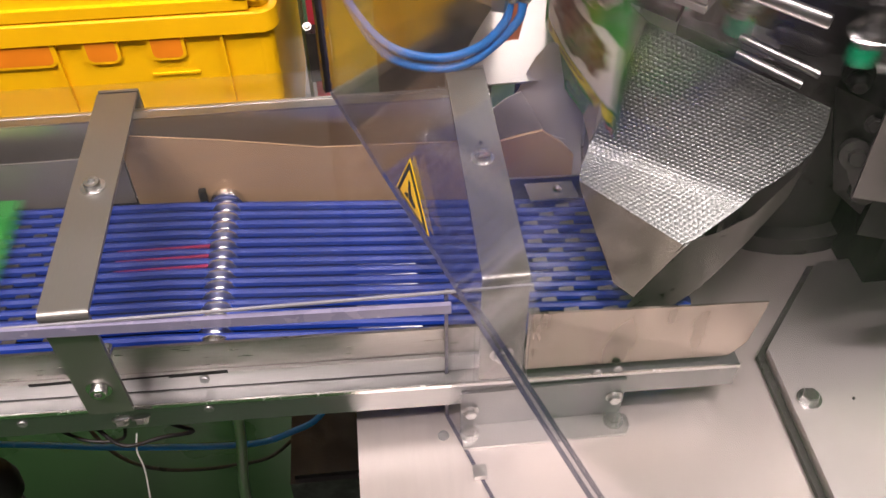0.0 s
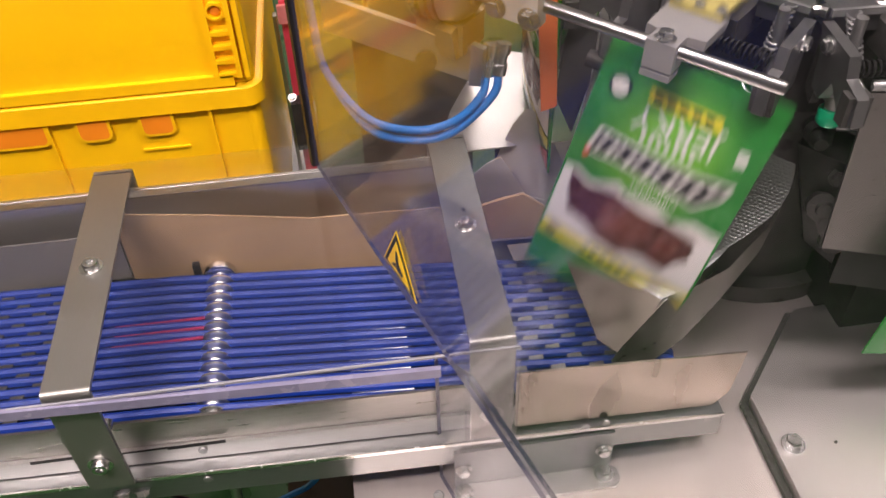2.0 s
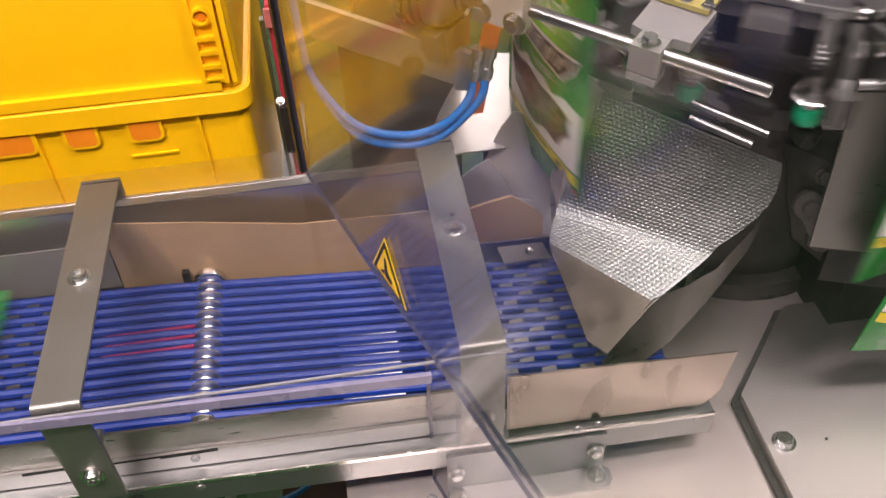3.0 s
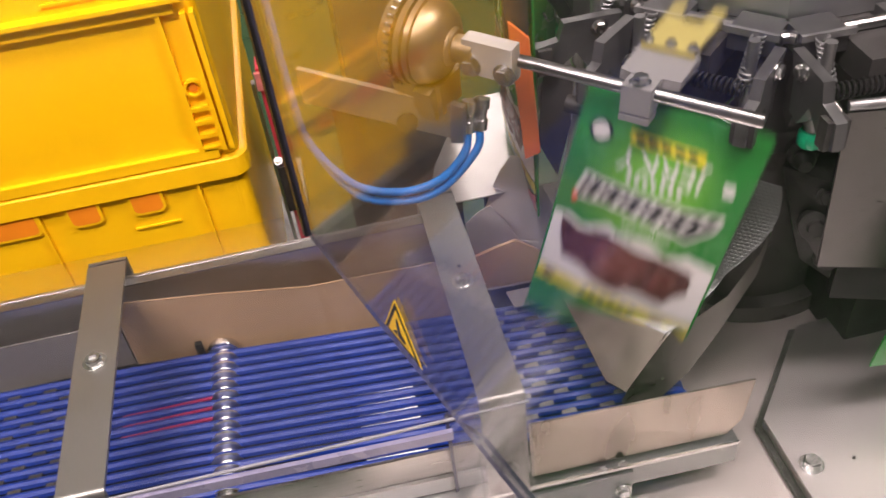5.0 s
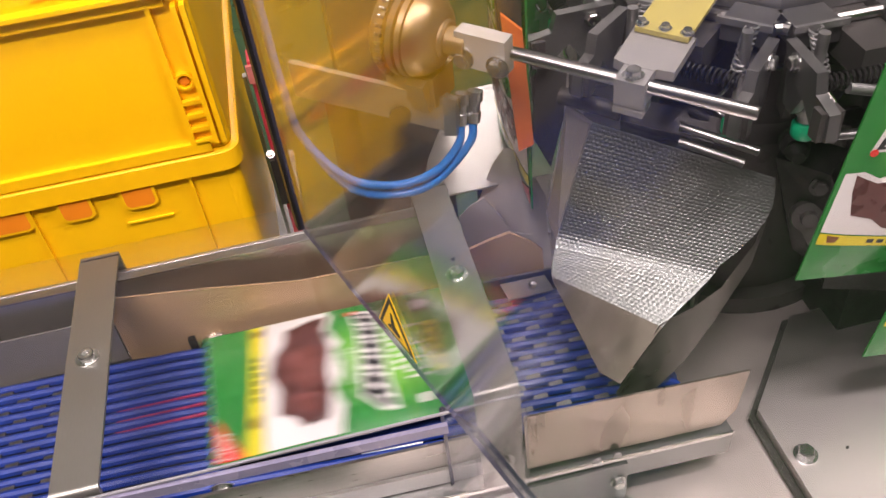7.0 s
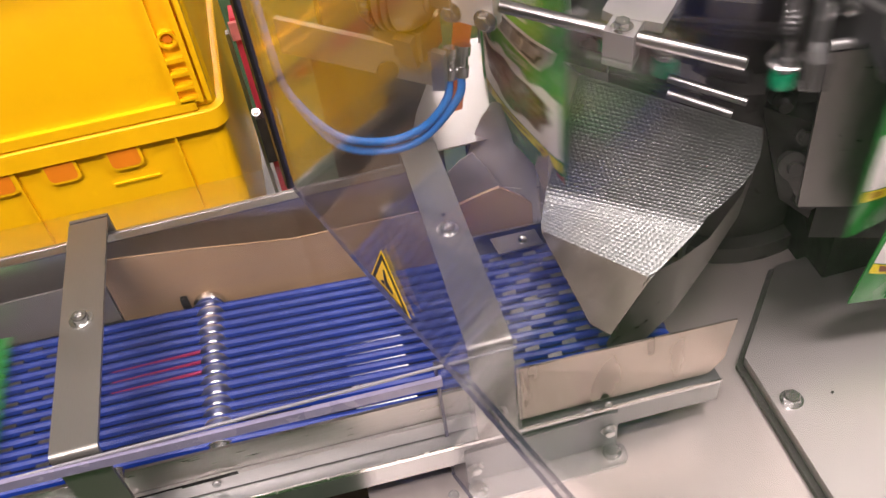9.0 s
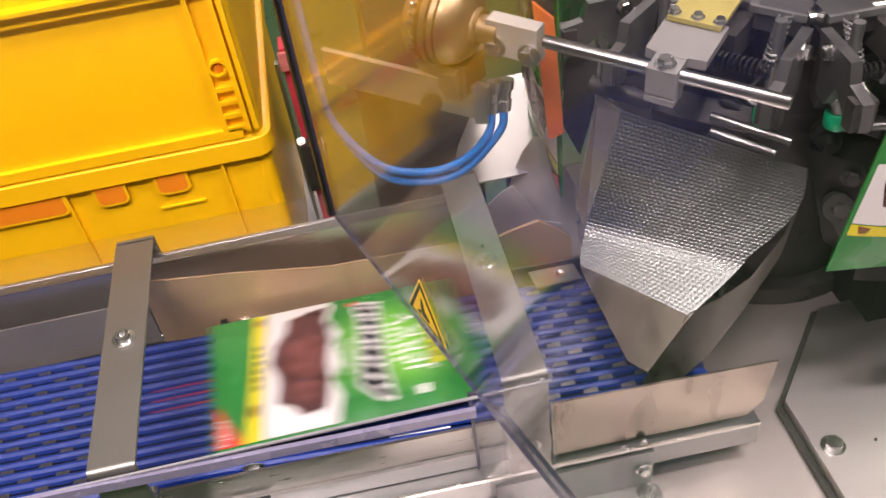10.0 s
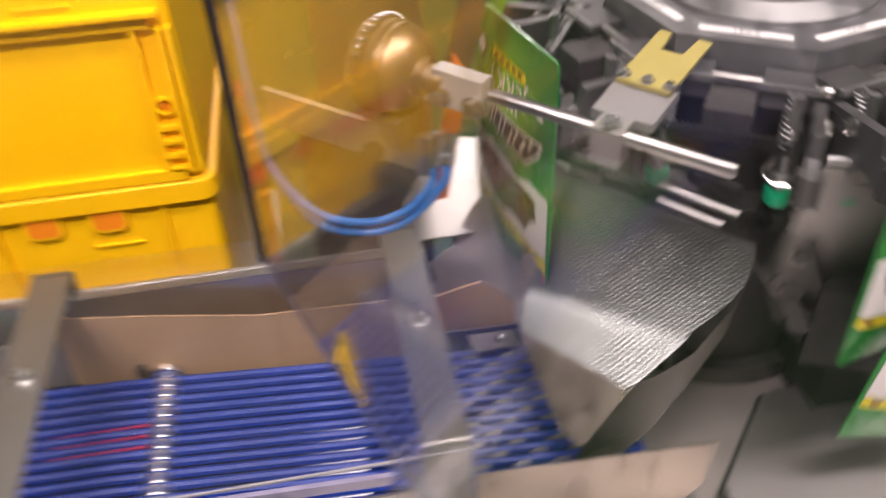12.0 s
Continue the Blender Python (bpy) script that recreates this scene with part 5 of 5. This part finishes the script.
def axes_pose(c, up_axis, right_axis):
    zv = Vector(up_axis).normalized()
    xv = Vector(right_axis)
    xv = (xv - xv.dot(zv) * zv).normalized()
    yv = zv.cross(xv)
    m = Matrix((xv, yv, zv)).transposed().to_4x4()
    m.translation = Vector(c)
    return m


def carried_pose(n, lift=0.0):
    """Hung in a gripper n steps past the chute."""
    th = TH0 + STEP * n
    c = CC + Vector((CR * math.cos(th), CR * math.sin(th), HANG.z + lift))
    return axes_pose(c, (0, 0, 1), (-math.sin(th), math.cos(th), 0))


FALL = [
    (0.0, HANG, (0, 0, 1), (math.cos(A0), math.sin(A0), 0)),
    (0.10, (0.418, 0.118, 0.006), (0.27, 0.03, 0.96), (0.80, -0.55, -0.2)),
    (0.20, (0.392, 0.105, -0.030), (0.52, 0.36, 0.78), (0.72, -0.60, -0.25)),
    (0.30, (0.360, 0.112, -0.050), (0.80, 0.36, 0.48), (0.42, -0.86, -0.1)),
    (0.40, (0.312, 0.112, -0.069), (0.96, 0.22, 0.14), (0.22, -0.97, 0)),
    (0.50, (0.252, 0.116, bz(0.25) + 0.0095), (1, 0.10, -0.03), (0.10, -1, 0)),
    (0.60, (0.183, 0.118, bz(0.18) + 0.0095), (1, 0.03, -0.035), (0.02, -1, 0)),
]


# where the magazine offers the next pouch: aslant, about its low corner
CORNER = Vector((-BW / 2, 0, -BH / 2))
MAGAZINE = Matrix.Translation((0.007, 0.0, 0.015)) @ carried_pose(1) @ Matrix.Translation(CORNER) @ Matrix.Rotation(radians(8), 4, "Y") @ Matrix.Translation(-CORNER)


def pouch_rows(j):
    t0 = first_time(j)
    lead = 0.028 if j == 7 else 0.0  # one pouch slides off sooner
    rows = []
    place = t0 - 10.5 + 0.35
    if place > 0.05:
        wait = MAGAZINE
        for k in range(40):
            # queue in the magazine, one place further on at each step
            q0 = 1.5 * k
            t = place - 0.16 - q0
            if t < 0:
                break
            for tt, n in ((t, k), (t - 1.2, k)):
                if tt >= 0:
                    rows.append((tt, Matrix.Translation((0.062 + 0.03 * n, -0.022 - 0.004 * n, -0.085)) @ wait))
        if not rows:
            rows.append((0.0, Matrix.Translation((0.05, -0.03, -0.03)) @ wait))
        rows += [(place, wait), (place + 0.5, wait)]
    for i in range(0, 121):
        t = i * 0.1
        if place <= 0.05 or t > place + 0.01:
            if t <= t0 + 0.001:
                n = turn_of(t) - j
                busy = 0 < (turn_of(t) % 1) < 1 or abs(turn_of(t - 0.1) - turn_of(t + 0.1)) > 0
                if busy or i in (0, 120):
                    rows.append((t, carried_pose(n)))
    for tau, c, up_axis, right_axis in FALL:
        t = t0 + tau - lead * min(1.0, tau / 0.5)
        if 0 <= t <= 12.0:
            rows.append((t, axes_pose(c, up_axis, right_axis)))
    stop = -2.9 + 0.23 * j
    tau_stop = 0.6 + (0.183 - stop) / 0.72
    tau = 0.6
    while True:
        tau = min(tau + 0.4, tau_stop)
        t = t0 + tau - lead
        if t > 0 or abs(tau - tau_stop) < 1e-6 or t + 0.4 > 0:
            x = 0.183 - 0.72 * (tau - 0.6)
            rows.append((t, axes_pose((x, 0.118, bz(x) + 0.0095), (1, 0, -0.035 if x > -0.4 else 0), (0, -1, 0))))
        if tau >= tau_stop - 1e-6:
            break
    # keep to the clip: cut before 0 and past 12 with rows at both ends
    rows.sort(key=lambda r: r[0])
    full = [r for r in rows if -0.001 <= r[0] <= 12.001]

    def between(t):
        a = [r for r in rows if r[0] <= t]
        b = [r for r in rows if r[0] > t]
        if not a:
            return b[0][1]
        if not b:
            return a[-1][1]
        (ta, ma), (tb, mb) = a[-1], b[0]
        return ma.lerp(mb, (t - ta) / (tb - ta))

    if not full or full[0][0] > 0.01:
        full.insert(0, (0.0, between(0.0)))
    if full[-1][0] < 11.99:
        full.append((12.0, between(12.0)))
    out = []
    for t, m in full:
        if not out or t - out[-1][0] > 0.03:
            out.append((t, m))
    return out


POUCHES = [build_pouch()]
for j in range(1, 17):
    POUCHES.append(copy_thing(POUCHES[0], Matrix.Identity(4)))


# ---- everything that moves ----
def motions():
    for j, p in enumerate(POUCHES):
        walk(p, pouch_rows(j))
    rows = []
    for i in range(121):
        t = i * 0.1
        n = turn_of(t)
        if i in (0, 120) or abs(turn_of(t - 0.1) - turn_of(t + 0.1)) > 0:
            rows.append((t, Matrix.Translation((CC.x, CC.y, 0)) @ Matrix.Rotation(STEP * n, 4, "Z")))
    walk(car, rows)
    # the lever drops back to open the jaws, once a cycle
    rows = []
    for k in range(-1, 10):
        t0 = -1.1 + 1.5 * k
        for tau, a in ((-0.02, 0), (0.08, 0), (0.19, -46), (0.33, -46), (0.46, 0), (0.9, 0)):
            if 0 <= t0 + tau <= 12:
                rows.append((t0 + tau, Matrix.Translation(RA) @ Matrix.Rotation(radians(a), 4, RD)))
    if rows[0][0] > 0.02:
        rows.insert(0, (0.0, rows[0][1]))
    if rows[-1][0] < 11.98:
        rows.append((12.0, rows[-1][1]))
    walk(lever, rows)
    # the orange strip swings aside while a pouch is brought in
    rows = []
    for k in range(-1, 10):
        t0 = -1.1 + 1.5 * k
        for tau, a in ((-0.12, 14), (0.04, 0), (0.76, 0), (0.96, 14)):
            if 0 <= t0 + tau <= 12:
                rows.append((t0 + tau, pose(*SP, 0, a, 0)))
    rows.insert(0, (0.0, rows[0][1]))
    if rows[-1][0] < 11.98:
        rows.append((12.0, rows[-1][1]))
    walk(strip, [r for i, r in enumerate(rows) if i == 0 or r[0] - rows[i - 1][0] > 0.02])
    # the flap swings off while a fresh pouch is brought in
    rows = []
    for k in range(-1, 10):
        t0 = -1.1 + 1.5 * k
        for tau, a in ((-0.45, 0), (0.24, 0), (0.36, 75), (0.93, 75)):
            if 0 <= t0 + tau <= 12:
                rows.append((t0 + tau, pose(0.60, 0.095, 0.095, a, 0, 0)))
    rows.insert(0, (0.0, pose(0.60, 0.095, 0.095)))
    rows.append((12.0, pose(0.60, 0.095, 0.095, 20)))
    walk(apron, [r for i, r in enumerate(rows) if i == 0 or r[0] - rows[i - 1][0] > 0.02])


motions()
